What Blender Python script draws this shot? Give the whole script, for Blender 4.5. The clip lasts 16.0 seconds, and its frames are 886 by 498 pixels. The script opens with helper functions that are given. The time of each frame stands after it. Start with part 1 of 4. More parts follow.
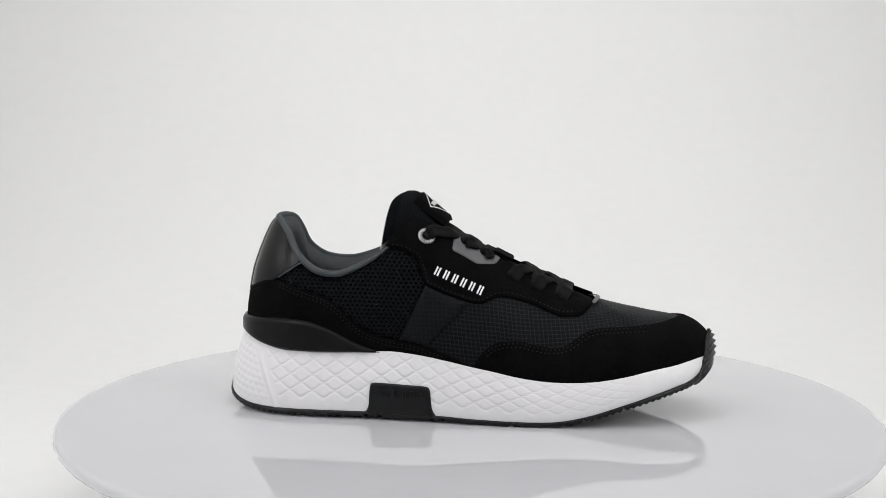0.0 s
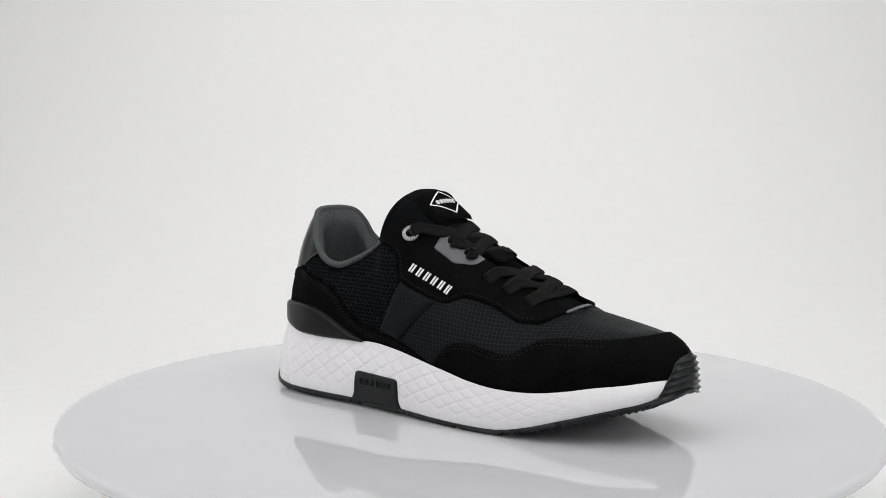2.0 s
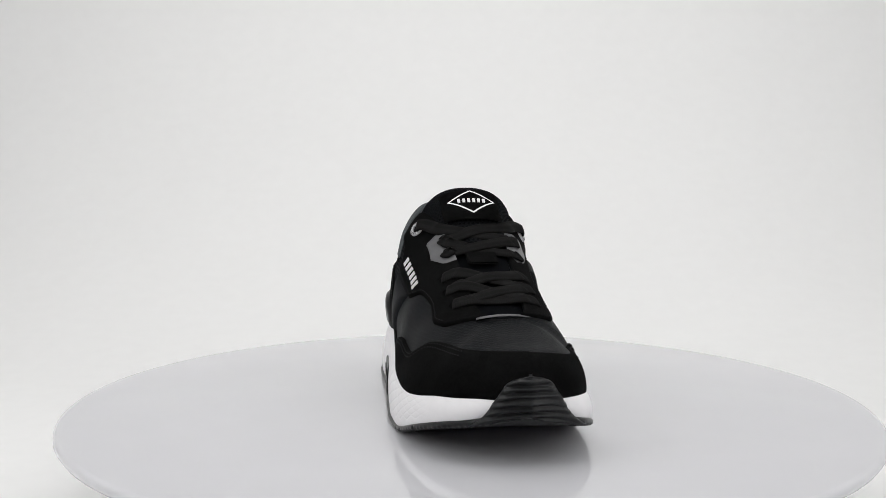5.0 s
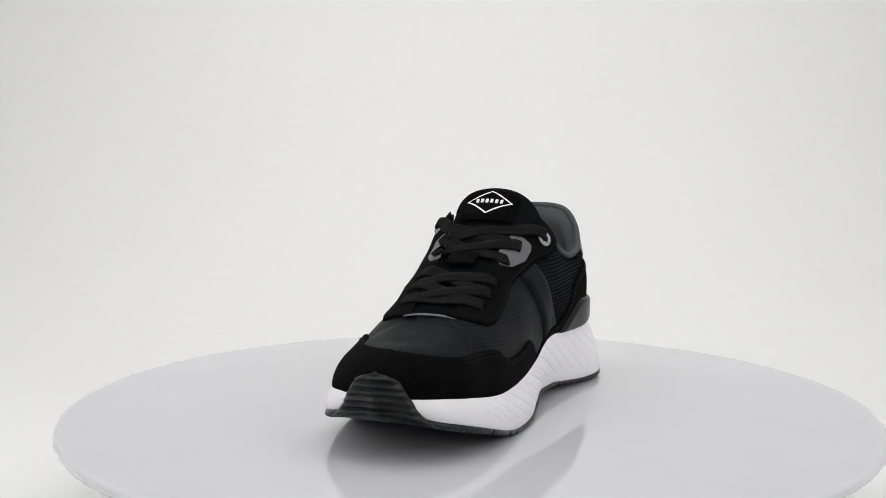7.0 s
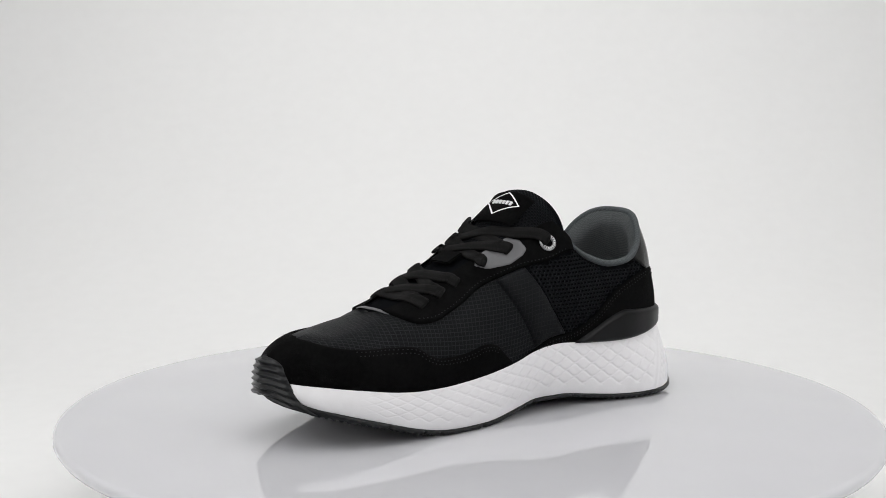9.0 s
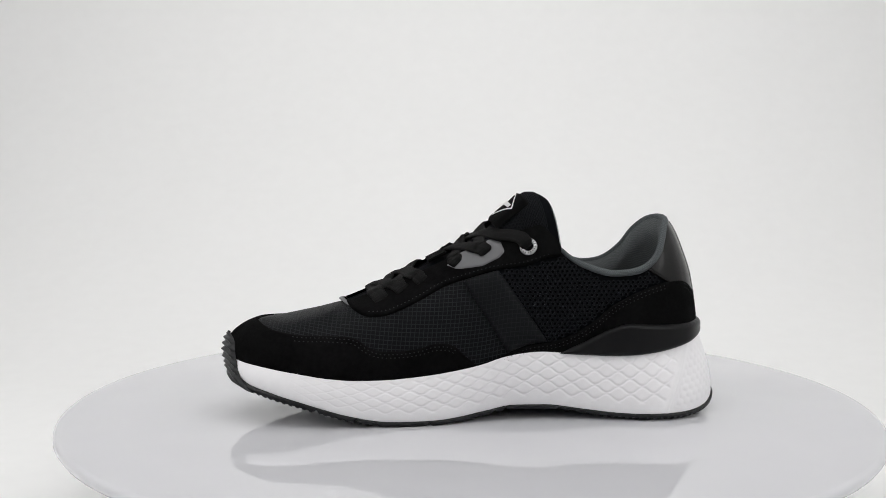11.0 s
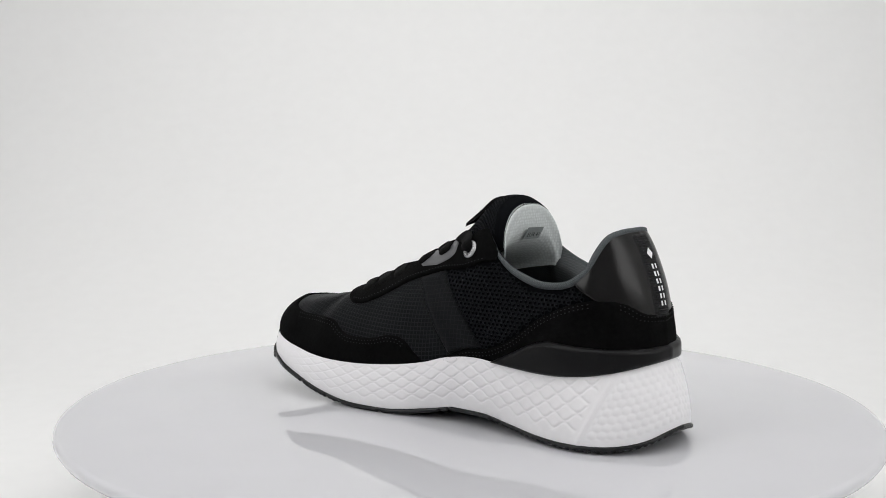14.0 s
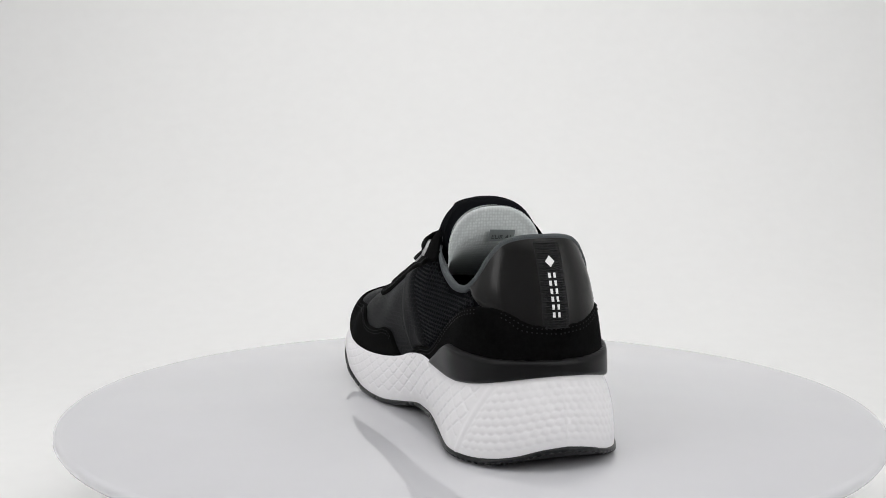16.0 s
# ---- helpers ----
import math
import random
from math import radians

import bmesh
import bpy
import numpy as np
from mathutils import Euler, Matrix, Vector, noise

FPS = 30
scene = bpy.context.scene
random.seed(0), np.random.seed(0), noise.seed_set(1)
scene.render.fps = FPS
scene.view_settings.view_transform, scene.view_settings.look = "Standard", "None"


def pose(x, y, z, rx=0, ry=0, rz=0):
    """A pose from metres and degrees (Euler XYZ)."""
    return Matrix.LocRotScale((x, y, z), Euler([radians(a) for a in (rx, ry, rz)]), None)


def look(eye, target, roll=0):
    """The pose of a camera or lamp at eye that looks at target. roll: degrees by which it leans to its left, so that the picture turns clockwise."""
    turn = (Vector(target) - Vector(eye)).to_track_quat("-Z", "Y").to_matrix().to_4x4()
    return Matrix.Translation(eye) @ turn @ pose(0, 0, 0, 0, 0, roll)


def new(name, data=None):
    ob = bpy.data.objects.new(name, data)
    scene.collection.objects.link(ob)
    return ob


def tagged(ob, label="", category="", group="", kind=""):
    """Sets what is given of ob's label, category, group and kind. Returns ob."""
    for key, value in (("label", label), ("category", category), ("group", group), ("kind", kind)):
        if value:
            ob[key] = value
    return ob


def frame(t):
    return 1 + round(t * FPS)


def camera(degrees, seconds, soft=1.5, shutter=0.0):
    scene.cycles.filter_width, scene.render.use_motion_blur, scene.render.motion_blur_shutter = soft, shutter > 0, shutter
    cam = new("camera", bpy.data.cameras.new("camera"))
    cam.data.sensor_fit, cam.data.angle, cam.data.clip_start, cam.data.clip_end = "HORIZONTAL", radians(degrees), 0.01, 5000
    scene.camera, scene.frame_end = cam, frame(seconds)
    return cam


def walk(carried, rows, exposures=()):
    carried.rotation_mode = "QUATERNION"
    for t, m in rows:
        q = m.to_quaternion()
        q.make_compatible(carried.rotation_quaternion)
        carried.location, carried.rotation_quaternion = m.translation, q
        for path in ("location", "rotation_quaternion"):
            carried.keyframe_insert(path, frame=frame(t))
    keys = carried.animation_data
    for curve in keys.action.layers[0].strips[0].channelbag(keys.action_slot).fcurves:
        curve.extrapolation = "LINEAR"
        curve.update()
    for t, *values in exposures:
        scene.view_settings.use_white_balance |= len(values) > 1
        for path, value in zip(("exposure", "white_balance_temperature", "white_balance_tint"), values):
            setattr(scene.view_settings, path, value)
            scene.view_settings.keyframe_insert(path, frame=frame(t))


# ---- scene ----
cam = camera(38.8, 16.0, soft=0.7)
EYE = Vector((0.0, -0.78, 0.1877))
AIM = EYE + Vector((-0.020953, 0.993358, -0.113144))
walk(cam, [(0.0, look(EYE, AIM, 0.12)), (16.0, look(EYE, AIM, 0.12))])

# ---- light: a white photo tent with a diffuser panel above and one on each side ----
world = bpy.data.worlds.new("tent_world")
world.use_nodes = True
world.node_tree.nodes["Background"].inputs[0].default_value = (0.9, 0.92, 0.95, 1)
world.node_tree.nodes["Background"].inputs[1].default_value = 0.02
scene.world = world
scene.view_settings.exposure = 0.0


def area(name, eye, target, sx, sy, watts, colour):
    lamp = bpy.data.lights.new(name, "AREA")
    lamp.shape, lamp.size, lamp.size_y, lamp.energy, lamp.color = "RECTANGLE", sx, sy, watts, colour
    ob = new(name, lamp)
    ob.matrix_world = look(eye, target)
    return ob


area("top_panel_lamp", (0, -0.12, 1.40), (0, -0.12, 0), 1.7, 1.6, 7.4, (1.0, 0.995, 0.99))
area("side_panel_lamp", (-1.06, -0.55, 0.85), (-0.58, 0.9, 0.92), 1.0, 1.1, 9.4, (1.0, 0.995, 0.99))
area("side_panel_lamp", (1.06, -0.55, 0.85), (0.58, 0.9, 0.92), 1.0, 1.1, 9.0, (1.0, 0.995, 0.99))


# ---- materials ----
def nodes_of(name):
    mat = bpy.data.materials.new(name)
    mat.use_nodes = True
    tree = mat.node_tree
    return mat, tree, tree.nodes["Principled BSDF"]


def mat_plain(name, colour, rough, vary=0.25, scale=300.0, bump=0.15, bump_scale=1500.0, spec=0.5, metal=0.0, dist=0.0004, sheen=0.0, coat=0.0, big=25.0):
    """A surface with grain, a broader variation, and fine relief."""
    mat, tree, bsdf = nodes_of(name)
    link, make = tree.links.new, tree.nodes.new
    co = make("ShaderNodeTexCoord")
    fine, broad, relief = make("ShaderNodeTexNoise"), make("ShaderNodeTexNoise"), make("ShaderNodeTexNoise")
    for node, s in ((fine, scale), (broad, big), (relief, bump_scale)):
        node.inputs["Scale"].default_value = s
        node.inputs["Detail"].default_value = 4
        link(co.outputs["Object"], node.inputs["Vector"])
    add = make("ShaderNodeMath")
    add.operation = "ADD"
    link(fine.outputs["Fac"], add.inputs[0])
    link(broad.outputs["Fac"], add.inputs[1])
    ramp = make("ShaderNodeMapRange")
    ramp.inputs["From Min"].default_value, ramp.inputs["From Max"].default_value = 0.6, 1.4
    ramp.inputs["To Min"].default_value, ramp.inputs["To Max"].default_value = 1 - vary, 1 + vary
    link(add.outputs[0], ramp.inputs["Value"])
    mul = make("ShaderNodeVectorMath")
    mul.operation = "SCALE"
    mul.inputs[0].default_value = colour
    link(ramp.outputs[0], mul.inputs["Scale"])
    link(mul.outputs[0], bsdf.inputs["Base Color"])
    bsdf.inputs["Roughness"].default_value = rough
    bsdf.inputs["Metallic"].default_value = metal
    bsdf.inputs["Specular IOR Level"].default_value = spec
    bsdf.inputs["Sheen Weight"].default_value = sheen
    bsdf.inputs["Coat Weight"].default_value = coat
    if bump:
        b = make("ShaderNodeBump")
        b.inputs["Strength"].default_value, b.inputs["Distance"].default_value = bump, dist
        link(relief.outputs["Fac"], b.inputs["Height"])
        link(b.outputs[0], bsdf.inputs["Normal"])
    return mat


def mat_weave(name, colour, line, pitch_u, pitch_v, width, rough=0.6, spec=0.4, depth=0.0003, slant=0.0, lift=1.0):
    """Woven cloth: two families of threads at a given pitch over the cloth's own lengthwise and crosswise measure."""
    mat, tree, bsdf = nodes_of(name)
    link, make = tree.links.new, tree.nodes.new
    co = make("ShaderNodeTexCoord")
    sep = make("ShaderNodeSeparateXYZ")
    link(co.outputs["UV"], sep.inputs[0])

    def op(kind, a, b):
        node = make("ShaderNodeMath")
        node.operation = kind
        for i, v in enumerate((a, b)):
            if isinstance(v, (int, float)):
                node.inputs[i].default_value = v
            else:
                link(v, node.inputs[i])
        return node.outputs[0]

    u = op("ADD", sep.outputs[0], op("MULTIPLY", sep.outputs[1], slant))
    v = op("SUBTRACT", sep.outputs[1], op("MULTIPLY", sep.outputs[0], slant))
    bands = []
    for w, pitch in ((u, pitch_u), (v, pitch_v)):
        tri = op("PINGPONG", op("DIVIDE", w, pitch), 0.5)
        bands.append(op("LESS_THAN", tri, width))
    thread = op("MAXIMUM", bands[0], bands[1])
    grain = make("ShaderNodeTexNoise")
    grain.inputs["Scale"].default_value, grain.inputs["Detail"].default_value = 900, 3
    link(co.outputs["Object"], grain.inputs["Vector"])
    broad = make("ShaderNodeTexNoise")
    broad.inputs["Scale"].default_value = 30
    link(co.outputs["Object"], broad.inputs["Vector"])
    mix = make("ShaderNodeMix")
    mix.data_type = "RGBA"
    mix.inputs["A"].default_value, mix.inputs["B"].default_value = (*colour, 1), (*line, 1)
    link(thread, mix.inputs["Factor"])
    gain = op("ADD", 0.55, op("ADD", op("MULTIPLY", grain.outputs["Fac"], 0.5), op("MULTIPLY", broad.outputs["Fac"], 0.4)))
    mul = make("ShaderNodeVectorMath")
    mul.operation = "SCALE"
    link(mix.outputs["Result"], mul.inputs[0])
    link(gain, mul.inputs["Scale"])
    link(mul.outputs[0], bsdf.inputs["Base Color"])
    bsdf.inputs["Roughness"].default_value, bsdf.inputs["Specular IOR Level"].default_value = rough, spec
    b = make("ShaderNodeBump")
    b.inputs["Strength"].default_value, b.inputs["Distance"].default_value = 0.8, depth
    link(op("ADD", op("MULTIPLY", thread, lift), op("MULTIPLY", grain.outputs["Fac"], 0.5)), b.inputs["Height"])
    link(b.outputs[0], bsdf.inputs["Normal"])
    return mat


def mat_knit(name, colour, scale):
    """Padded knit: small rounded stitches close together."""
    mat, tree, bsdf = nodes_of(name)
    link, make = tree.links.new, tree.nodes.new
    co, cells, ramp, mul, bump = (make("ShaderNode" + k) for k in ("TexCoord", "TexVoronoi", "MapRange", "VectorMath", "Bump"))
    cells.inputs["Scale"].default_value, cells.inputs["Randomness"].default_value = scale, 0.35
    link(co.outputs["Object"], cells.inputs["Vector"])
    ramp.inputs["From Max"].default_value = 0.7
    ramp.inputs["To Min"].default_value, ramp.inputs["To Max"].default_value = 1.06, 0.80
    link(cells.outputs["Distance"], ramp.inputs["Value"])
    mul.operation = "SCALE"
    mul.inputs[0].default_value = colour
    link(ramp.outputs[0], mul.inputs["Scale"])
    link(mul.outputs[0], bsdf.inputs["Base Color"])
    bsdf.inputs["Roughness"].default_value, bsdf.inputs["Specular IOR Level"].default_value = 0.9, 0.1
    bump.inputs["Strength"].default_value, bump.inputs["Distance"].default_value = 0.6, 0.0006
    link(ramp.outputs[0], bump.inputs["Height"])
    link(bump.outputs[0], bsdf.inputs["Normal"])
    return mat


M_TENT = mat_plain("white_tent_fabric", (0.858, 0.858, 0.855), 0.9, 0.015, 60, 0.05, 700, 0.1, big=2.0)
# tone set so the added wall behind the camera throws fill light forward
M_FRONT = mat_plain("pale_unseen_bounce_wall", (0.62, 0.62, 0.625), 0.9, 0.1, 60, 0.05, 700, 0.1, big=2.0)
M_DISC = mat_plain("glossy_white_acrylic", (0.615, 0.615, 0.64), 0.015, 0.01, 40, 0.0, 700, 0.66)
M_DISC.node_tree.nodes["Principled BSDF"].inputs["Subsurface Weight"].default_value = 0.6
M_DISC.node_tree.nodes["Principled BSDF"].inputs["Subsurface Radius"].default_value = (1.0, 1.0, 1.0)
M_DISC.node_tree.nodes["Principled BSDF"].inputs["Subsurface Scale"].default_value = 0.012
M_RIM = mat_plain("white_plastic_rim", (0.78, 0.78, 0.78), 0.3, 0.02, 80, 0.02)
M_SUEDE = mat_plain("black_suede", (0.0031, 0.0031, 0.0032), 1.0, 0.65, 420, 0.6, 2200, 0.06, dist=0.0004, big=60.0)
M_FOAM = mat_plain("white_eva_foam", (0.86, 0.85, 0.866), 0.55, 0.03, 200, 0.12, 1800, 0.35, dist=0.0002)
M_RUBBER = mat_plain("dark_grey_rubber", (0.0065, 0.0071, 0.0079), 0.32, 0.25, 250, 0.15, 1400, 0.28)
M_CLIP = mat_plain("satin_black_tpu", (0.0075, 0.0075, 0.008), 0.31, 0.12, 200, 0.05, 1600, 0.13)
M_LEATHER = mat_plain("black_smooth_leather", (0.0038, 0.0036, 0.0035), 0.22, 0.15, 150, 0.12, 1100, 0.26)
# ripstop thread colour is raised to carry the threads' gloss at low angles
M_RIPSTOP = mat_weave("black_ripstop_nylon", (0.0042, 0.0048, 0.0058), (0.0155, 0.0165, 0.0180), 0.0026, 0.0026, 0.08, 0.5, 0.07, 0.0006, 0.12, 1.0)
M_BAND = mat_weave("black_ribbed_band", (0.0064, 0.0071, 0.0082), (0.0120, 0.0124, 0.0136), 0.0027, 0.0027, 0.06, 0.55, 0.07, 0.0003, 0.12)
M_UNDER = mat_plain("black_backing_cloth", (0.0036, 0.0040, 0.0050), 0.9, 0.3, 600, 0.2, 2000, 0.03)
M_NET = mat_plain("black_net_thread", (0.0046, 0.0053, 0.0067), 0.75, 0.3, 700, 0.3, 2600, 0.10)
M_LINING = mat_weave("grey_lining_cloth", (0.125, 0.132, 0.135), (0.085, 0.092, 0.095), 0.0011, 0.0011, 0.16, 0.9, 0.1, 0.00015, 1.0)
M_BIND = mat_weave("grey_collar_binding", (0.115, 0.125, 0.13), (0.07, 0.078, 0.082), 0.0012, 0.0012, 0.17, 0.9, 0.1, 0.0002, 1.0)
M_TONGUE = mat_knit("pale_grey_tongue_lining", (0.74, 0.78, 0.775), 560.0)
M_LACE = mat_weave("black_flat_lace", (0.0085, 0.0082, 0.0082), (0.005, 0.005, 0.005), 0.0011, 0.0020, 0.14, 0.85, 0.10, 0.0002)
M_GREY = mat_plain("grey_reflective_film", (0.105, 0.105, 0.11), 0.40, 0.1, 300, 0.05, 1500, 0.4)
M_PRINT = mat_plain("white_print", (0.85, 0.85, 0.86), 0.6, 0.04, 400, 0.0)
M_METAL = mat_plain("brushed_gunmetal", (0.50, 0.50, 0.51), 0.42, 0.6, 700, 0.6, 900, 0.5, 1.0)
M_THREAD = mat_plain("black_stitching_thread", (0.0075, 0.0075, 0.0084), 0.6, 0.2, 900, 0.1, 2500, 0.2)
M_WEB = mat_plain("black_webbing", (0.010, 0.010, 0.011), 0.7, 0.3, 800, 0.3, 2500, 0.25)
M_DARK = mat_plain("dark_insole_ink_and_shade", (0.02, 0.02, 0.022), 0.9, 0.3, 400, 0.2)


# ---- mesh helpers ----
def mesh_part(name, verts, faces, mat, parent=None, label="", uv=None, smooth=True, kind=""):
    """One mesh object, under a thing or a part. uv: a pair for each vertex."""
    me = bpy.data.meshes.new(name)
    me.from_pydata([tuple(map(float, v)) for v in verts], [], [tuple(map(int, f)) for f in faces])
    if uv is not None:
        layer = me.uv_layers.new(name="cloth")
        index = np.empty(len(me.loops), dtype=np.int32)
        me.loops.foreach_get("vertex_index", index)
        layer.data.foreach_set("uv", np.asarray(uv, dtype=np.float32)[index].ravel())
    if smooth:
        me.polygons.foreach_set("use_smooth", np.ones(len(me.polygons), dtype=bool))
    me.materials.append(mat)
    me.update()
    ob = new(name, me)
    ob.parent = parent
    tagged(ob, label=label, kind=kind)
    return ob


def lerp_table(table, x):
    """A smooth curve through a short table of (x, value), read at x."""
    t = np.array(sorted(table), dtype=float)
    k, v = t[:, 0], t[:, 1]
    d = np.diff(v) / np.diff(k)
    m = np.concatenate([[d[0]], (d[:-1] + d[1:]) / 2, [d[-1]]])
    flat = np.concatenate([[False], d[:-1] * d[1:] <= 0, [False]])
    m[flat] = 0
    x = np.clip(x, k[0], k[-1])
    i = np.clip(np.searchsorted(k, x, side="right") - 1, 0, len(k) - 2)
    h = k[i + 1] - k[i]
    s = (x - k[i]) / h
    return ((1 + 2 * s) * (1 - s) ** 2 * v[i] + s * (1 - s) ** 2 * h * m[i] + s * s * (3 - 2 * s) * v[i + 1] + s * s * (s - 1) * h * m[i + 1])


def stations(rows, n):
    """Rows of points, evenly numbered, drawn through smoothly with n steps."""
    rows = np.array(rows, dtype=float)
    k = np.linspace(0, len(rows) - 1, n + 1)
    return np.stack([lerp_table(list(enumerate(rows[:, c])), k) for c in range(rows.shape[1])], axis=1)


def unit(v):
    return v / np.maximum(np.linalg.norm(v, axis=-1, keepdims=True), 1e-9)


def grid_faces(m, n):
    i, j = np.meshgrid(np.arange(m - 1), np.arange(n - 1), indexing="ij")
    a = (i * n + j).ravel()
    return np.stack([a, a + n, a + n + 1, a + 1], axis=1)


def normals_of(P):
    return unit(np.cross(np.gradient(P, axis=0), np.gradient(P, axis=1)))


class Sheet:
    """A grid of points with outward normals; row index runs along it, column index across."""

    def __init__(self, P, side, closed=False):
        self.P, self.side, self.closed = P, side, closed
        self.N = normals_of(np.concatenate([P[-4:-1], P, P[1:4]]))[3:-3] if closed else normals_of(P)
        self.V = np.concatenate([np.zeros((P.shape[0], 1)), np.cumsum(np.linalg.norm(np.diff(P, axis=1), axis=2), axis=1)], axis=1)
        self.X, self.Y, self.Z = P[..., 0], P[..., 1], P[..., 2]

    def near(self, side, x, z):
        """The point and the normal on one side at x, z."""
        d = (self.X - x) ** 2 + (self.Z - z) ** 2 + (self.side != side) * 9
        i = np.unravel_index(np.argmin(d), d.shape)
        return self.P[i], self.N[i]


def panel(name, sheet, field, lift, mat, parent, label="", edge=0.0009, relief=None, kind="", base=0.0):
    """A piece laid on a sheet, where the field (metres inside its edge) is positive; its edge is rounded down to the sheet."""
    m, n = field.shape
    pos = field > 0
    Pf, Nf, Ff = sheet.P.reshape(-1, 3), sheet.N.reshape(-1, 3), field.ravel()
    uv = np.stack([sheet.X.ravel(), sheet.V.ravel()], axis=1)
    rise = np.zeros(m * n) if relief is None else relief.ravel()
    quads = grid_faces(m, n)
    if sheet.closed:
        quads = np.where(quads >= (m - 1) * n, quads - (m - 1) * n, quads)
    inside = pos.ravel()[quads]
    count = inside.sum(axis=1)
    whole, cut = quads[count == 4], quads[(count > 0) & (count < 4)]
    verts, nrm, uvs, fld, rel = [Pf], [Nf], [uv], [Ff], [rise]
    extra, faces, made = [], [tuple(q) for q in whole], {}
    total = m * n
    for q in cut:
        poly = []
        for a, b in zip(q, np.roll(q, -1)):
            if Ff[a] > 0:
                poly.append(a)
            if (Ff[a] > 0) != (Ff[b] > 0):
                key = (min(a, b), max(a, b))
                if key not in made:
                    made[key] = total + len(extra)
                    s = Ff[key[0]] / (Ff[key[0]] - Ff[key[1]])
                    extra.append((key[0], key[1], s))
                poly.append(made[key])
        if len(poly) > 2:
            faces.append(tuple(poly))
    if extra:
        a = np.array([e[0] for e in extra])
        b = np.array([e[1] for e in extra])
        s = np.array([e[2] for e in extra])[:, None]
        verts.append(Pf[a] * (1 - s) + Pf[b] * s)
        nrm.append(Nf[a] * (1 - s) + Nf[b] * s)
        uvs.append(uv[a] * (1 - s) + uv[b] * s)
        fld.append(np.zeros(len(extra)))
        rel.append(np.zeros(len(extra)))
    verts, nrm, uvs, fld, rel = (np.concatenate(v) for v in (verts, nrm, uvs, fld, rel))
    e = np.clip(fld / edge, 0, 1)
    height = base + lift * np.sqrt(1 - (1 - e) ** 2) + rel * e
    verts = verts + nrm * height[:, None]
    used = np.unique(np.concatenate([np.array(f) for f in faces])) if faces else np.array([], int)
    back = np.full(len(verts), -1)
    back[used] = np.arange(len(used))
    return mesh_part(name, verts[used], [tuple(back[list(f)]) for f in faces], mat, parent, label, uvs[used], kind=kind)


def slope_field(table, x, z):
    """Metres below a line z(x), measured square to it."""
    d = lerp_table(table, x) - z
    g = (lerp_table(table, x + 0.0005) - lerp_table(table, x - 0.0005)) / 0.001
    return d / np.sqrt(1 + g * g)


def mm(rows):
    return [tuple(v / 1000 for v in r) for r in rows]


def box_bevel(name, sx, sy, sz, bevel, mat, parent, at=(0, 0, 0), label=""):
    bm = bmesh.new()
    bmesh.ops.create_cube(bm, size=1.0, matrix=Matrix.Translation(at) @ Matrix.Diagonal((sx, sy, sz, 1)))
    bmesh.ops.bevel(bm, geom=bm.edges[:], offset=bevel, segments=2, affect="EDGES")
    me = bpy.data.meshes.new(name)
    bm.to_mesh(me)
    bm.free()
    me.materials.append(mat)
    ob = new(name, me)
    ob.parent = parent
    tagged(ob, label=label)
    return ob


def lathe(name, profile, mat, parent=None, label="", steps=128):
    n = len(profile)
    verts = [(r * math.cos(2 * math.pi * i / steps), r * math.sin(2 * math.pi * i / steps), z) for i in range(steps) for r, z in profile]
    faces = [(i * n + j, ((i + 1) % steps) * n + j, ((i + 1) % steps) * n + j + 1, i * n + j + 1) for i in range(steps) for j in range(n - 1)]
    return mesh_part(name, verts, faces, mat, parent, label)


# ---- the tent and the turntable ----
def tent():
    z0, back, top, half, front, r = -0.07, 1.25, 1.45, 1.15, -1.25, 0.95
    prof = [(front, z0), (back - r, z0)] + [(back - r + r * math.sin(a), z0 + r - r * math.cos(a)) for a in np.linspace(0.05, math.pi / 2, 28)] + [(back, top)]
    for name, rows in (("backdrop", prof),):
        out = [(y + 0.0, z) for y, z in rows]
        verts = [(x, y, z) for y, z in out for x in (-half, half)]
        faces = [(2 * i, 2 * i + 1, 2 * i + 3, 2 * i + 2) for i in range(len(out) - 1)]
        ob = mesh_part(name, verts, faces, M_TENT)
        mod = ob.modifiers.new("thickness", "SOLIDIFY")
        mod.thickness, mod.offset = 0.004, -1
        tagged(ob, "seamless white sweep of a photo tent, lit softly", "backdrop", kind="structure")
    mid = (front + back) / 2
    for name, size, at in (("wall_west", (0.01, back - front, top - z0), (-half - 0.006, mid, (top + z0) / 2)),
                           ("wall_east", (0.01, back - front, top - z0), (half + 0.006, mid, (top + z0) / 2)),
                           ("bounce_wall_south", (2 * half, 0.01, top - z0), (0, front - 0.006, (top + z0) / 2)),
                           ("ceiling", (2 * half, back - front, 0.01), (0, mid, top + 0.006))):
        # the south side is an unseen, added wall that bounces light onto the shoe
        dim = name == "bounce_wall_south"
        ob = box_bevel(name, *size, 0.001, M_FRONT if dim else M_TENT, None, at)
        tagged(ob, "unseen pale grey wall behind the camera, added to bounce light" if dim else "plain white fabric side of a photo tent", "room wall" if dim else "tent wall", kind="structure")


tent()
turntable = new("turntable")
tagged(turntable, "round glossy white turntable slowly turning under a sneaker", "turntable")
lathe("disc", [(0, -0.008), (0.247, -0.008), (0.2505, -0.0065), (0.252, -0.004), (0.2515, -0.0015), (0.250, -0.0004), (0.248, 0.0), (0, 0)], M_DISC, turntable, "mirror-glossy white disc")
lathe("base", [(0, -0.068), (0.15, -0.068), (0.155, -0.064), (0.15, -0.014), (0.14, -0.0085), (0, -0.0085)], M_RIM, turntable, "low white plastic base")

# ---- the sneaker: x to the toe, the outer side at -y, in metres from the turntable's axis ----
shoe = new("sneaker")
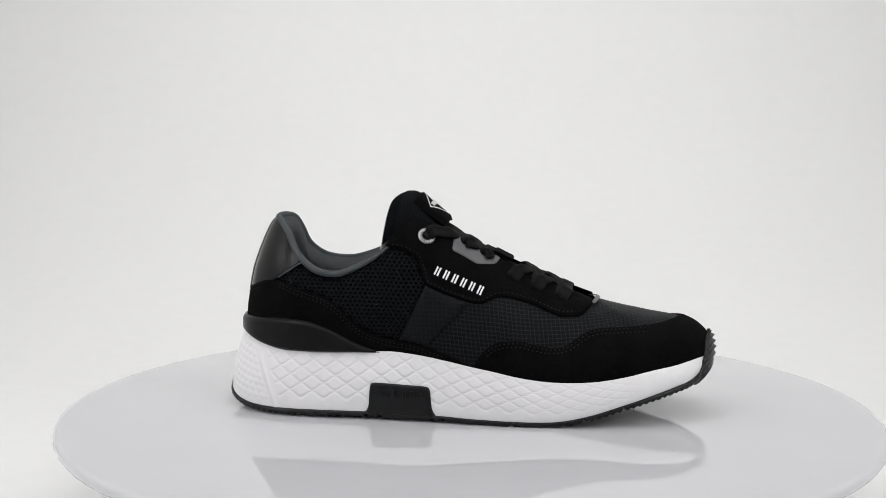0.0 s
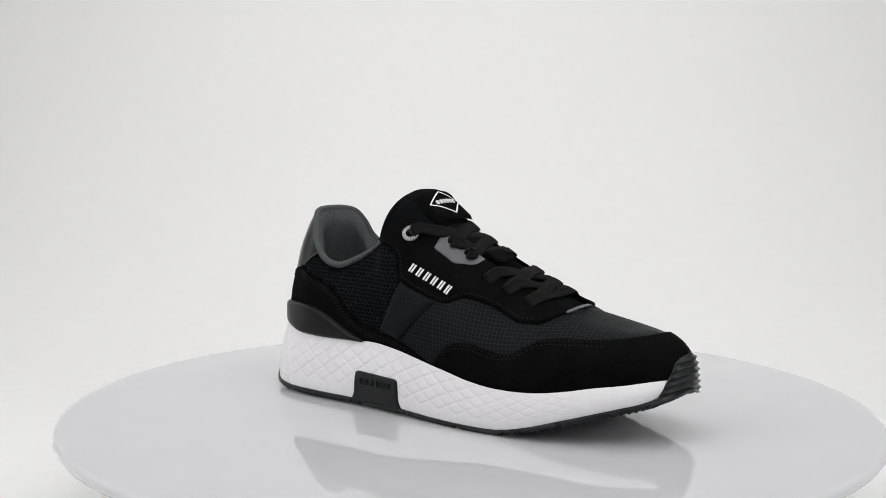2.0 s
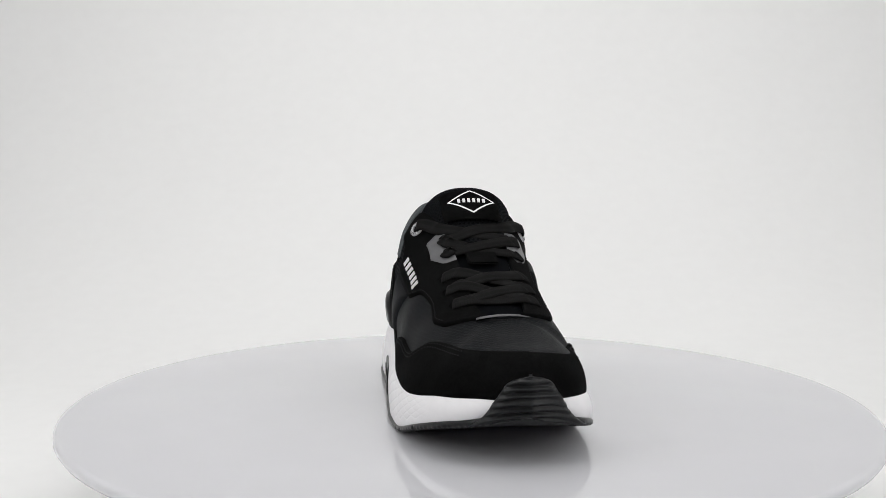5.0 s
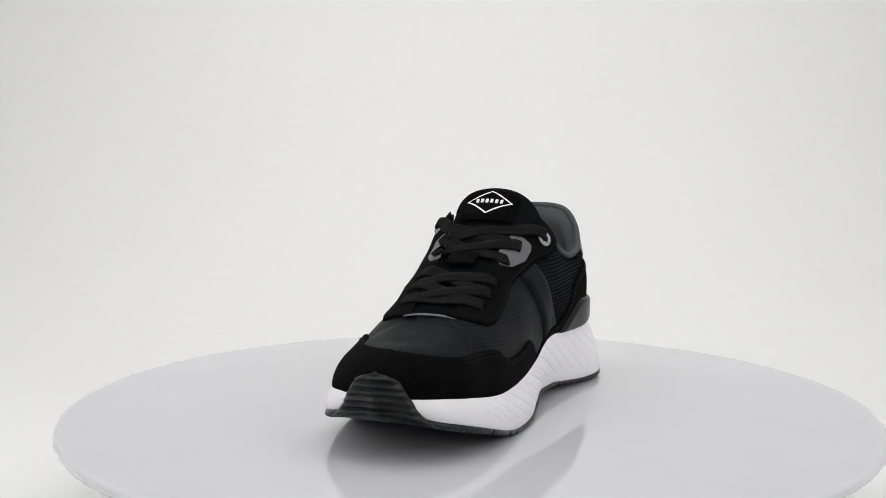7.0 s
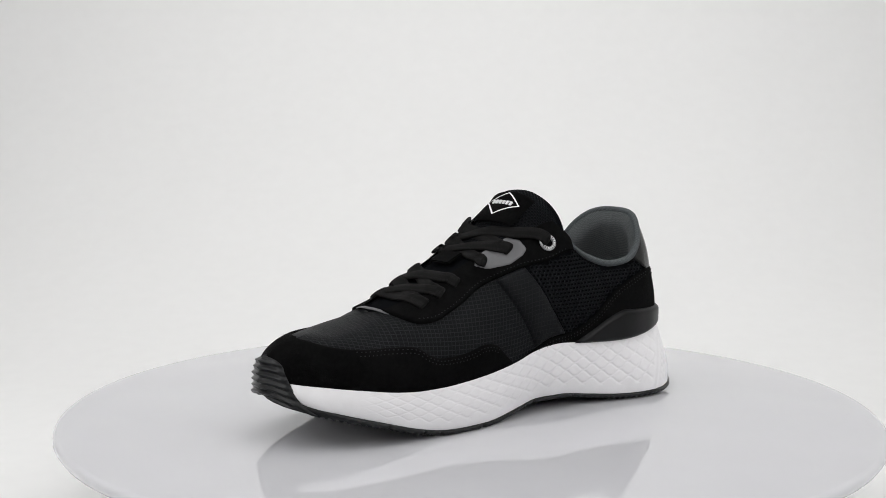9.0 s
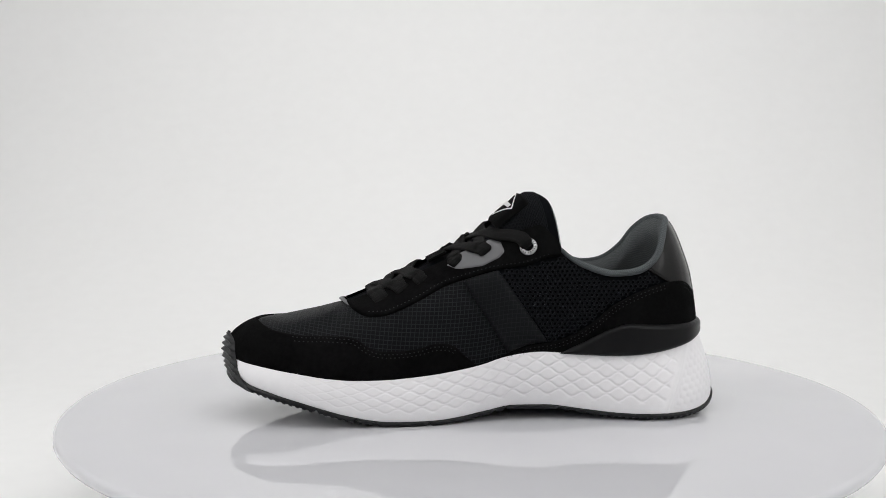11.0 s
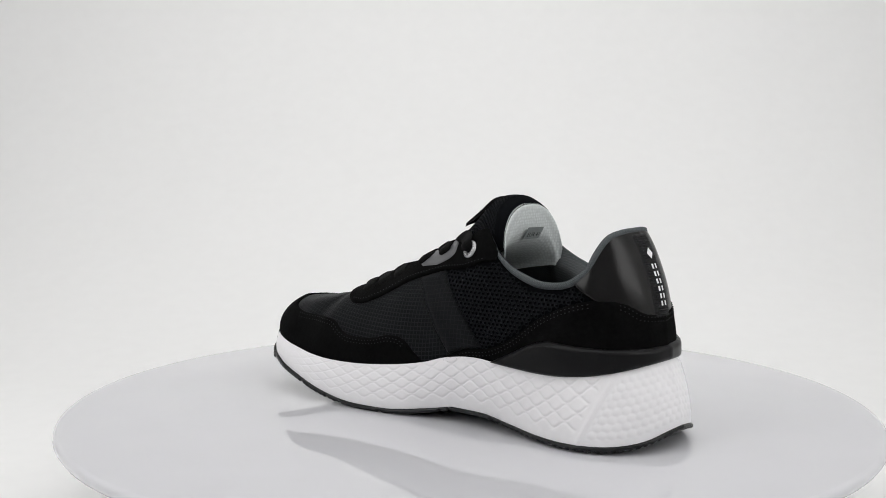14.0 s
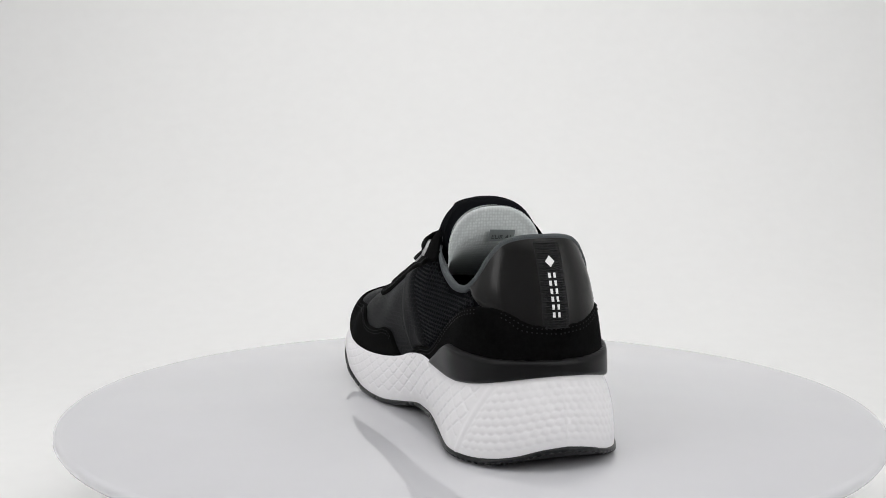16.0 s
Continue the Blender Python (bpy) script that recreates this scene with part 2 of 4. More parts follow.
tagged(shoe, "black suede and mesh running sneaker with white foam midsole, laced", "shoe")

LAT, MED = -1, 1
# plan of the seam between upper and midsole, heel to toe
FEATHER = {LAT: mm([(-141.5, 5), (-138, -11), (-129, -23.5), (-117, -31), (-105, -35), (-93, -36.5), (-80, -37.5), (-64, -38.5), (-48, -39.5), (-38, -40.5), (-28, -41.5),
                    (-14, -43), (8, -45.5), (36, -48), (66, -47.5), (87, -44.5), (108, -38), (129, -25), (141, -10), (147, 5.5)]),
           MED: mm([(-141.5, 5), (-139, 19), (-131, 31.5), (-120, 38.5), (-108, 42), (-95, 43), (-80, 42.5), (-64, 42), (-48, 41.5), (-38, 41.5), (-28, 41.5),
                    (-14, 42.5), (8, 44.5), (36, 47), (62, 48), (82, 48), (101, 45.6), (119, 40.6), (136.3, 28.6), (147, 5.5)])}
# collar, eyelet edge and crest of the toe, heel to toe
CREST = {LAT: mm([(-121, 5, 120.5), (-119.5, -6, 120), (-115, -14.5, 117), (-109, -21.5, 110), (-103, -27.5, 100), (-92, -31.5, 91), (-79, -33.5, 88.5), (-62, -32, 95),
                  (-48, -30, 105), (-40, -28, 114.5), (-31, -24, 120), (-18, -18, 115.5), (2, -12.5, 104), (32, -9.5, 89.2), (60, -7.5, 76.0), (75, -4.5, 70.2), (81, 7, 69.8), (89, 7, 68), (97, 7, 66.5), (103, 7, 65.2)]),
         MED: mm([(-121, 5, 120.5), (-119.5, 17, 120), (-116.5, 26.5, 117.2), (-113.5, 33, 109.5), (-109.5, 37, 99.8), (-99, 39.5, 92), (-83, 39.5, 90), (-64, 39, 95.5),
                  (-52, 38, 104), (-46, 35.5, 111), (-36, 30, 118), (-22, 25, 113), (0, 22, 102.5), (30, 20.5, 89.2), (59, 19.5, 76.8), (75, 17.5, 71.2), (81, 7, 69.8), (89, 7, 68), (97, 7, 66.5), (103, 7, 65.2)])}
# per station: bulge over the seam, reach of the crest's tangent outwards, and its drop
SWELL = mm([(0, 12, 14), (0, 11, 15), (1, 9, 17), (2, 6, 20), (3, 5, 18), (4, 4, 16), (4, 4, 15), (4, 5, 16), (4, 8, 18), (4, 12, 16), (4, 15, 13),
            (4, 18, 9), (4, 20, 9), (4, 21, 8), (4, 23, 7), (4, 25, 4), (4, 27, 0.6), (5, 30, 0), (6, 35, 0), (6.5, 38, 0)])
MID_TOP = {LAT: mm([(-142, 50), (-130, 46), (-120, 43.3), (-106, 41.7), (-60, 42.3), (-44, 43), (-26, 41.5), (-9, 38.7), (7, 35.6), (21, 33.2), (34, 30.6), (48, 28.7),
                    (61, 28.2), (78, 28.8), (94, 31), (111, 34.4), (127, 36.6), (138, 38.6), (148, 39.6)]),
           MED: mm([(-142, 50), (-128, 45.8), (-105, 42), (-83, 41), (-63, 41.8), (-39, 43.5), (-16, 41), (-1, 36.6), (18, 33), (39, 30.6), (60, 29.4), (76, 29.7), (91, 31),
                    (116, 35), (135, 38), (148, 39.6)])}
NA, NS = 300, 84


def ring_out(n):
    """The way out from the seam, square to it, for both sides, turning evenly round heel and toe."""
    a, b = stations(FEATHER[LAT], n), stations(FEATHER[MED], n)
    ring = np.concatenate([a, b[-2:0:-1]])
    wide = max(3, n // 24)
    run = sum(np.roll(ring, -k, axis=0) - np.roll(ring, k, axis=0) for k in range(1, wide + 1))
    out = unit(np.stack([run[:, 1], -run[:, 0]], axis=1))
    if out[n // 2, 1] > 0:
        out = -out
    return {LAT: out[:n + 1], MED: np.concatenate([out[:1], out[n:][::-1]])[:n + 1]}


# crest of the vamp ahead of the laces, and how it rounds off sideways
VAMP_TOP = mm([(78, 70.2), (88, 67.4), (96, 65.5), (104, 64), (112, 62.4), (122, 60.6), (132, 58.4)])


def upper_sheet():
    halves = []
    outs = ring_out(NA)
    for side in (LAT, MED):
        b, t, k = stations(FEATHER[side], NA), stations(CREST[side], NA), stations(SWELL, NA)
        zb = lerp_table(MID_TOP[side], b[:, 0]) - 0.004
        B = np.concatenate([b, zb[:, None]], axis=1)
        out = outs[side]
        out3 = np.concatenate([out, np.zeros((NA + 1, 1))], axis=1)
        up = np.array([0, 0, 1.0])
        rise = (t[:, 2] - zb)[:, None]
        lift_at = np.interp(np.arange(NA + 1) / NA * 19, [0, 14, 17, 19], [0.40, 0.40, 0.47, 0.52])[:, None]
        P1 = B + out3 * k[:, :1] + up * rise * lift_at
        # the crest falls towards the toe, and the sides follow it
        st = np.arange(NA + 1) / NA * 19
        fall = np.interp(st, [0, 14, 16, 17.5, 19], [0, 0, 0.19, 0.16, 0.10]) * out[:, 0] * k[:, 1]
        P2 = t + out3 * k[:, 1:2] - up * (k[:, 2:3] + fall[:, None])
        s = np.linspace(0, 1, NS + 1)[None, :, None]
        H = (1 - s) ** 3 * B[:, None] + 3 * s * (1 - s) ** 2 * P1[:, None] + 3 * s * s * (1 - s) * P2[:, None] + s ** 3 * t[:, None]
        ease = lambda a, b, v: np.clip((v - a) / (b - a), 0, 1) ** 2 * (3 - 2 * np.clip((v - a) / (b - a), 0, 1))
        w = ease(0.5, 0.92, s[..., 0]) * ease(15.2, 16.4, st)[:, None] * (1 - ease(0.112, 0.132, H[..., 0]))
        top = lerp_table(VAMP_TOP, H[..., 0]) - 6.0 * (H[..., 1] - 0.008) ** 2
        H[..., 2] = H[..., 2] * (1 - w) + top * w
        halves.append(H)
    P = np.concatenate([halves[0], halves[1][-2::-1]], axis=0)
    # hand-lasted unevenness
    wob = 0.00028 * np.sin(P[..., 0] * 160 + P[..., 2] * 70) + 0.00022 * np.sin(P[..., 2] * 210 - P[..., 0] * 95 + 1.3)
    P = P + normals_of(np.concatenate([P[-4:-1], P, P[1:4]]))[3:-3] * wob[..., None] * np.sin(np.linspace(0, np.pi, NS + 1))[None, :, None]
    side = np.concatenate([np.full((NA + 1, NS + 1), LAT), np.full((NA, NS + 1), MED)])
    return Sheet(P, side, True)


UP = upper_sheet()
if (UP.N[NA // 2, 20, 1]) > 0:
    UP.N *= -1
X, Y, Z, SIDE = UP.X, UP.Y, UP.Z, UP.side
is_lat = SIDE == LAT


def both(fn_lat, fn_med):
    return np.where(is_lat, fn_lat, fn_med)


# seams of the upper's pieces
HEEL_SEAM = {LAT: mm([(-140, 75), (-136, 77), (-130, 80), (-120, 83), (-113, 82.5), (-105, 80), (-95, 77), (-84, 73.5), (-75, 68), (-62, 57), (-45, 50.5), (-29, 48.5), (-9, 42), (6, 35)]),
             MED: mm([(-140, 75), (-136, 77), (-130, 82), (-122, 84.5), (-110, 83), (-98, 79), (-82, 71), (-66, 59), (-49, 50.5), (-29, 47), (-6, 37), (4, 32)])}
TOE_SEAM = {LAT: mm([(4, 30), (8, 38), (13, 45), (18, 49), (24, 51), (34, 51.5), (43, 49.5), (53, 48), (61, 49), (68, 53), (73, 56), (80, 57.5), (94, 57.6), (113, 58.4), (127, 60), (152, 63)]),
            MED: mm([(-4, 32), (2, 37), (8, 42), (13, 47), (18, 49.5), (26, 50), (36, 47.5), (50, 46), (60, 46.5), (66, 49), (72, 53), (79, 54.3), (89, 54.3), (111, 55.2), (122, 57), (133, 60.5), (152, 65)])}
STAY_SEAM = {LAT: mm([(-52, 105), (-44, 104.5), (-33, 102), (-28, 98), (-25, 91), (-23, 85), (-18, 81.5), (-9, 77.5), (4, 73), (10, 72), (16, 74), (21, 75.7), (27, 75), (40, 71.3), (50, 67), (60, 64), (68, 64), (75, 67.5), (82, 75)]),
             MED: mm([(-52, 100.5), (-44, 100), (-28, 95), (-11, 92), (6, 87), (20, 82), (34, 74.5), (45, 69.3), (54, 66), (64, 65), (70, 66.5), (76, 70), (82, 76)])}
CLIP_SEAM = {LAT: mm([(-142, 58.5), (-126, 60), (-109, 61), (-95, 60), (-84, 57), (-75, 53), (-62, 47), (-47, 42)]),
             MED: mm([(-142, 58.5), (-127, 58.5), (-111, 59), (-92, 60), (-79, 57), (-63, 49.5), (-47, 42)])}


def seam(tables):
    return both(slope_field(tables[LAT], X, Z), slope_field(tables[MED], X, Z))


def line(x0, z0, x1, z1):
    """Metres to the toe side of a straight line over the side of the shoe."""
    n = math.hypot(x1 - x0, z1 - z0)
    return ((X - x0) * (z1 - z0) - (Z - z0) * (x1 - x0)) / n


f_heel = np.minimum(seam(HEEL_SEAM), both(0.006 - X, 0.003 - X))
mid_line = both(lerp_table(MID_TOP[LAT], X), lerp_table(MID_TOP[MED], X))
f_clip = np.minimum(np.minimum(seam(CLIP_SEAM), -0.045 - X), Z - mid_line + 0.0008)
f_toe = np.maximum(np.minimum(seam(TOE_SEAM), X + 0.004), np.minimum(X - 0.1412 + 0.24 * (Y - 0.003), 0.02))
f_toe = np.where(X < 0.004, seam(TOE_SEAM), f_toe)
f_toe = np.where((X < 0.0) & is_lat, -0.01, f_toe)
f_toe = np.where(X < -0.005, -0.01, f_toe)
f_stay = np.minimum(-seam(STAY_SEAM), np.minimum(X + 0.050, 0.0805 - X))
f_stay = np.minimum(f_stay, both(line(-0.052, 0.098, -0.036, 0.125), line(-0.058, 0.092, -0.040, 0.125)))
f_band = both(np.minimum(line(-0.0385, 0.050, -0.022, 0.084), -line(-0.0195, 0.048, 0.004, 0.073)),
              np.minimum(line(-0.041, 0.051, -0.017, 0.086), -line(-0.015, 0.048, 0.006, 0.082)))
f_band = np.minimum(np.minimum(f_band, -f_stay - 0.0002), np.minimum(np.minimum(-f_heel, -f_toe), Z - mid_line) - 0.0002)
f_patch = np.minimum(-np.minimum(line(-0.115, 0.084, -0.097, 0.0955), 1), -seam(HEEL_SEAM) + 0.003)
f_patch = np.where(X > -0.09, -0.01, f_patch)
f_quarter = -both(line(-0.028, 0.048, -0.006, 0.083), line(-0.026, 0.048, -0.004, 0.085))

panel("vamp", UP, -f_quarter, 0.0, M_RIPSTOP, shoe, "black ripstop nylon vamp with a fine grid")
panel("quarter", UP, f_quarter, -0.0006, M_UNDER, shoe, "dark cloth under the net of the side")
panel("side_band", UP, np.where(is_lat, f_band, -0.01), 0.0030, M_BAND, shoe, "slanting padded band of black ripstop", edge=0.0065)
panel("side_band", UP, np.where(is_lat, -0.01, f_band), 0.0030, M_BAND, shoe, "slanting padded band of black ripstop", edge=0.0065)
panel("heel_patch", UP, f_patch, 0.0012, M_LEATHER, shoe, "smooth black leather heel patch")
panel("heel_overlay", UP, f_heel, 0.0016, M_SUEDE, shoe, "black suede heel overlay")
panel("toe_overlay", UP, f_toe, 0.0016, M_SUEDE, shoe, "black suede toe guard")
panel("eyestay", UP, np.where(is_lat, f_stay, -0.01), 0.0018, M_SUEDE, shoe, "black suede lace panel with printed mark")
panel("eyestay", UP, np.where(is_lat, -0.01, f_stay), 0.0018, M_SUEDE, shoe, "black suede lace panel")
panel("heel_clip", UP, f_clip, 0.0043, M_CLIP, shoe, "satin black plastic heel clip", edge=0.0030)


# ---- midsole and outsole ----
def flare(x, side):
    """How far the midsole's foot stands out from the seam."""
    tab = mm([(-142, 11), (-130, 9), (-115, 8), (-80, 7), (-50, 6), (-20, 6), (20, 5), (60, 4.5), (100, 4.5), (128, 4.5), (140, 2.5), (147, 0.5)])
    if side == MED:
        tab = mm([(-142, 11), (-130, 11), (-110, 10.5), (-88, 6.5), (-60, 2), (-40, 0), (-20, -1), (0, 1), (25, 4), (60, 4.5), (100, 4.5), (128, 4.5), (140, 2.5), (147, 0.5)])
    return lerp_table(tab, x)


FOOT = {LAT: mm([(-153, 10), (-146, 5), (-135, 2), (-117, 1), (-60, 1.2), (-20, 1.2), (10, 0.2), (30, 0), (52, 0.2), (62, 1.2), (78, 4.6), (95, 9.5), (111, 14), (124, 17.5), (138, 21.5), (147, 27), (153, 35)]),
        MED: mm([(-153, 10), (-146, 5), (-135, 2), (-117, 1), (-85, 1.5), (-62, 4), (-40, 6.5), (-22, 6.5), (-5, 4), (12, 1.2), (30, 0), (52, 0.2), (62, 1.0), (78, 4.0), (95, 8.6), (111, 13), (124, 16.5), (138, 20.8), (147, 26.5), (153, 35)])}
BAND = {LAT: mm([(-147, 3.2), (-125, 3.8), (-60, 3.6), (0, 3.2), (45, 3.0), (90, 3.6), (125, 4.2), (150, 4.6)]),
        MED: mm([(-147, 3.2), (-125, 3.4), (-60, 2.8), (-20, 2.6), (10, 3.0), (45, 3.0), (90, 3.6), (125, 4.2), (150, 4.6)])}
NM, NZ = 560, 64


def sole_lines():
    """Ring of the seam, the way out from it, and its heights, heel round the outer side to the toe and back."""
    rows = []
    outs = ring_out(NM)
    for side in (LAT, MED):
        b = stations(FEATHER[side], NM)
        out = outs[side]
        x = b[:, 0]
        low = b + out * flare(x, side)[:, None]
        zt = lerp_table(MID_TOP[side], x)
        zf = lerp_table(FOOT[side], low[:, 0]) + 0.0018
        zo = zf + lerp_table(BAND[side], low[:, 0])
        rows.append(np.column_stack([b, out, low, zt, zo, zf, np.full(NM + 1, side)]))
    return np.concatenate([rows[0], rows[1][-2::-1]], axis=0)


RING = sole_lines()


def sole_sheet():
    b, out, low = RING[:, 0:2], RING[:, 2:4], RING[:, 4:6]
    zt, zo = RING[:, 6], RING[:, 7]
    s = np.linspace(0, 1, NZ + 1)
    lip = 0.0022
    P = np.empty((len(b), NZ + 1, 3))
    for j, v in enumerate(s):
        bow = 0.0016 * math.sin(math.pi * v) ** 0.8
        top = b + out * lip
        P[:, j, :2] = top * (1 - v) ** 1.0 + (low + out * 0.0004) * v + out * bow
        P[:, j, 2] = zt * (1 - v) + zo * v
    return Sheet(P[:, ::-1], np.repeat(RING[:, 9:10], NZ + 1, axis=1), True)


SOLE = sole_sheet()
if SOLE.N[NM // 2, 20, 1] > 0:
    SOLE.N *= -1
SX, SZ = SOLE.X, SOLE.Z
up_frac = np.repeat(np.linspace(0, 1, NZ + 1)[None, :], SX.shape[0], axis=0)
around = np.concatenate([[0], np.cumsum(np.linalg.norm(np.diff(SOLE.P[:, 30], axis=0), axis=1))])[:, None] + 0 * SX


def smooth(a, b, v):
    t = np.clip((v - a) / (b - a), 0, 1)
    return t * t * (3 - 2 * t)


def wave_relief():
    """Rows of eye-shaped pads on the sides, small scales round the heel behind a slanting ridge."""
    rows = up_frac * 7.6
    k = np.floor(rows)
    phase = 2 * np.pi * around / 0.0142
    d = np.full_like(SX, 9.0)
    for step in (-1, 0, 1, 2):
        kk = k + step
        wave = kk + 0.40 * np.cos(phase + np.pi * (kk % 2))
        d = np.minimum(d, np.abs(rows - wave))
    groove = np.exp(-(d / 0.13) ** 2)
    edge_line = -0.1145 - (SZ - 0.0075) * 0.40
    ahead = (SX - edge_line)
    fade = smooth(0.16, 0.21, up_frac) * (1 - smooth(0.92, 0.97, up_frac)) * (1 - smooth(0.085, 0.118, SX)) * smooth(0.003, 0.006, ahead)
    h = -0.00052 * groove * fade * (1 - 0.55 * smooth(0.0, 0.08, SX))
    h += 0.0006 * np.exp(-((ahead) / 0.0016) ** 2)
    r2 = up_frac * 9.5
    k2 = np.floor(r2)
    u2 = around / 0.0052 + 0.5 * (k2 % 2)
    du, dv = (u2 - np.floor(u2)) - 0.5, (r2 - k2) - 0.5
    dome = np.clip(1 - 3.4 * (du * du + dv * dv * 0.9), 0, 1)
    h += 0.00032 * dome * smooth(0.002, 0.004, -ahead) * smooth(0.06, 0.12, up_frac) * (1 - smooth(0.90, 0.95, up_frac))
    return h


panel("midsole", SOLE, np.full_like(SX, 0.01), 0.0, M_FOAM, shoe, "white foam midsole with wavy eye-shaped relief", relief=wave_relief())


def outsole():
    low, out, zo, zf = RING[:, 4:6], RING[:, 2:4], RING[:, 7], RING[:, 8]
    x = low[:, 0]
    ribs = 0.0007 * (np.sin(2 * np.pi * around[:, 0] / 0.0042) > 0) * ((x > 0.06) | (x < -0.05))
    cuts = np.zeros_like(x)
    for at in (-0.0575, -0.0495, -0.0170, -0.0105, 0.030, 0.062, 0.073, 0.096):
        cuts += np.exp(-((x - at) / 0.0010) ** 2)
    levels = [(0.0, -0.004, 0), (0.0, 0.0006, 0), (0.25, 0.0016, 0), (0.7, 0.0016, 0.5), (1.0, 0.0004, 1), (1.0, -0.006, 1)]
    P = np.empty((len(x), len(levels), 3))
    for j, (v, o, w) in enumerate(levels):
        P[:, j, :2] = low + out * (o - 0.002 * cuts * (w > 0))[:, None]
        P[:, j, 2] = zo * (1 - v) + zf * v + w * (ribs + 0.0012 * cuts)
    n = len(levels)
    verts = P.reshape(-1, 3)
    faces = list(grid_faces(len(x), n))
    mesh_part("outsole", verts, faces, M_RUBBER, shoe, "dark grey rubber outsole with fine ribs", smooth=True)
    # tread and sock board close the sole below and above
    half = NM + 1
    for name, z_of, mat, pull in (("tread", lambda a: a[8] + 0.0006, M_RUBBER, 0.9), ("insole", lambda a: a[6] - 0.002 if a[6] < 9 else 0, M_DARK, 0.97)):
        v, f = [], []
        for i in range(0, half, 6):
            a, b = RING[i], RING[len(RING) - 1 - i]
            cols = (4, 5) if name == "tread" else (0, 1)
            for w in np.linspace(0, 1, 9):
                v.append((a[cols[0]] * (1 - w) + b[cols[0]] * w, (a[cols[1]] * (1 - w) + b[cols[1]] * w) * pull, z_of(a) * (1 - w) + z_of(b) * w))
        m = len(v) // 9
        mesh_part(name, v, list(grid_faces(m, 9)), mat, shoe)


outsole()

# shank window of the outsole on the outer side
def soft_min(a, b, k=0.0011):
    return -k * np.log(np.exp(-np.clip(a, -0.05, 0.05) / k) + np.exp(-np.clip(b, -0.05, 0.05) / k))


f_win = soft_min(np.minimum(SX + 0.0563 + 0.004 * np.clip((0.012 - SZ) / 0.008, 0, 1) ** 2 - 0.05 * (SZ - 0.006), -0.0170 - SX - 0.10 * (SZ - 0.006) + 0.004 * np.clip((0.012 - SZ) / 0.008, 0, 1) ** 2),
                   0.0245 - SZ - 0.03 * (SX + 0.054))
f_win = np.where(SOLE.side == LAT, f_win, -0.01)
panel("shank", SOLE, f_win, 0.0011, M_RUBBER, shoe, "dark rubber shank with faint raised mark", edge=0.0015)


def toe_bumper():
    """Ribbed rubber tongue of the outsole that climbs over the toe."""
    NB, NH = 120, 80
    mid = NM
    span = 150
    idx = np.linspace(mid - span, mid + span, NB + 1).round().astype(int)
    zs = np.linspace(0.014, 0.0525, NH + 1)
    P = np.empty((NB + 1, NH + 1, 3))
    for c, i in enumerate(idx):
        b, out, low, zt, zo, zf = RING[i, 0:2], RING[i, 2:4], RING[i, 4:6], RING[i, 6], RING[i, 7], RING[i, 8]
        for r, z in enumerate(zs):
            v = np.clip((zt - z) / max(zt - zo, 1e-4), 0, 1.0)
            p = (b + out * 0.0022) * (1 - v) + low * v
            over = max(0.0, z - zt)
            p = p + out * (0.0016 - 0.00006 * over / 0.001 - 12.0 * over * over)
            P[c, r] = (p[0], p[1], max(z, zf + 0.001))
    sheet = Sheet(P, np.zeros((NB + 1, NH + 1)))
    if sheet.N[NB // 2, NH // 2, 0] < 0:
        sheet.N *= -1
    half = lerp_table(mm([(10, 47), (18, 39.5), (23, 31.5), (30, 23.5), (38, 18.5), (44, 14.5), (48, 11.5), (50, 7), (51.5, 1)]), sheet.Z)
    f = (half - np.abs(sheet.Y - 0.006)) * 0.8
    ribs = 0.0009 * np.sin(2 * np.pi * (sheet.Z + 8 * (sheet.Y - 0.006) ** 2) / 0.0034)
    panel("toe_bumper", sheet, f, 0.0022, M_RUBBER, shoe, "ribbed dark rubber toe bumper", edge=0.003, relief=ribs)


toe_bumper()


# ---- collar: binding, lining, footbed ----
def tube(name, path, r, mat, parent, label="", sides=10, flat=1.0, up=None, closed=False, caps=True):
    """A round or flattened cord along a path."""
    path = np.asarray(path, float)
    tang = unit(np.gradient(path, axis=0))
    ref = np.broadcast_to(np.array([0, 0, 1.0]) if up is None else np.asarray(up, float), path.shape)
    sidev = unit(np.cross(tang, ref))
    upv = unit(np.cross(sidev, tang))
    a = np.linspace(0, 2 * np.pi, sides, endpoint=False)
    rr = np.broadcast_to(np.asarray(r, float), (len(path),))
    ca, sa = np.sign(np.cos(a)) * np.abs(np.cos(a)) ** 0.7, np.sign(np.sin(a)) * np.abs(np.sin(a)) ** 0.7
    P = path[:, None] + sidev[:, None] * (ca[None, :, None] * rr[:, None, None]) + upv[:, None] * (sa[None, :, None] * rr[:, None, None] * flat)
    n = len(path)
    faces = [(i * sides + j, i * sides + (j + 1) % sides, (i + 1) * sides + (j + 1) % sides, (i + 1) * sides + j) for i in range(n - 1) for j in range(sides)]
    if caps:
        faces += [tuple(range(sides))[::-1], tuple((n - 1) * sides + j for j in range(sides))]
    along = np.concatenate([[0], np.cumsum(np.linalg.norm(np.diff(path, axis=0), axis=1))])
    uv = np.stack([np.repeat(along, sides), np.tile(np.sin(a) * 0.004 * 0 + a * 0.0035 / np.pi, n)], axis=1)
    return mesh_part(name, P.reshape(-1, 3), faces, mat, parent, label, uv)


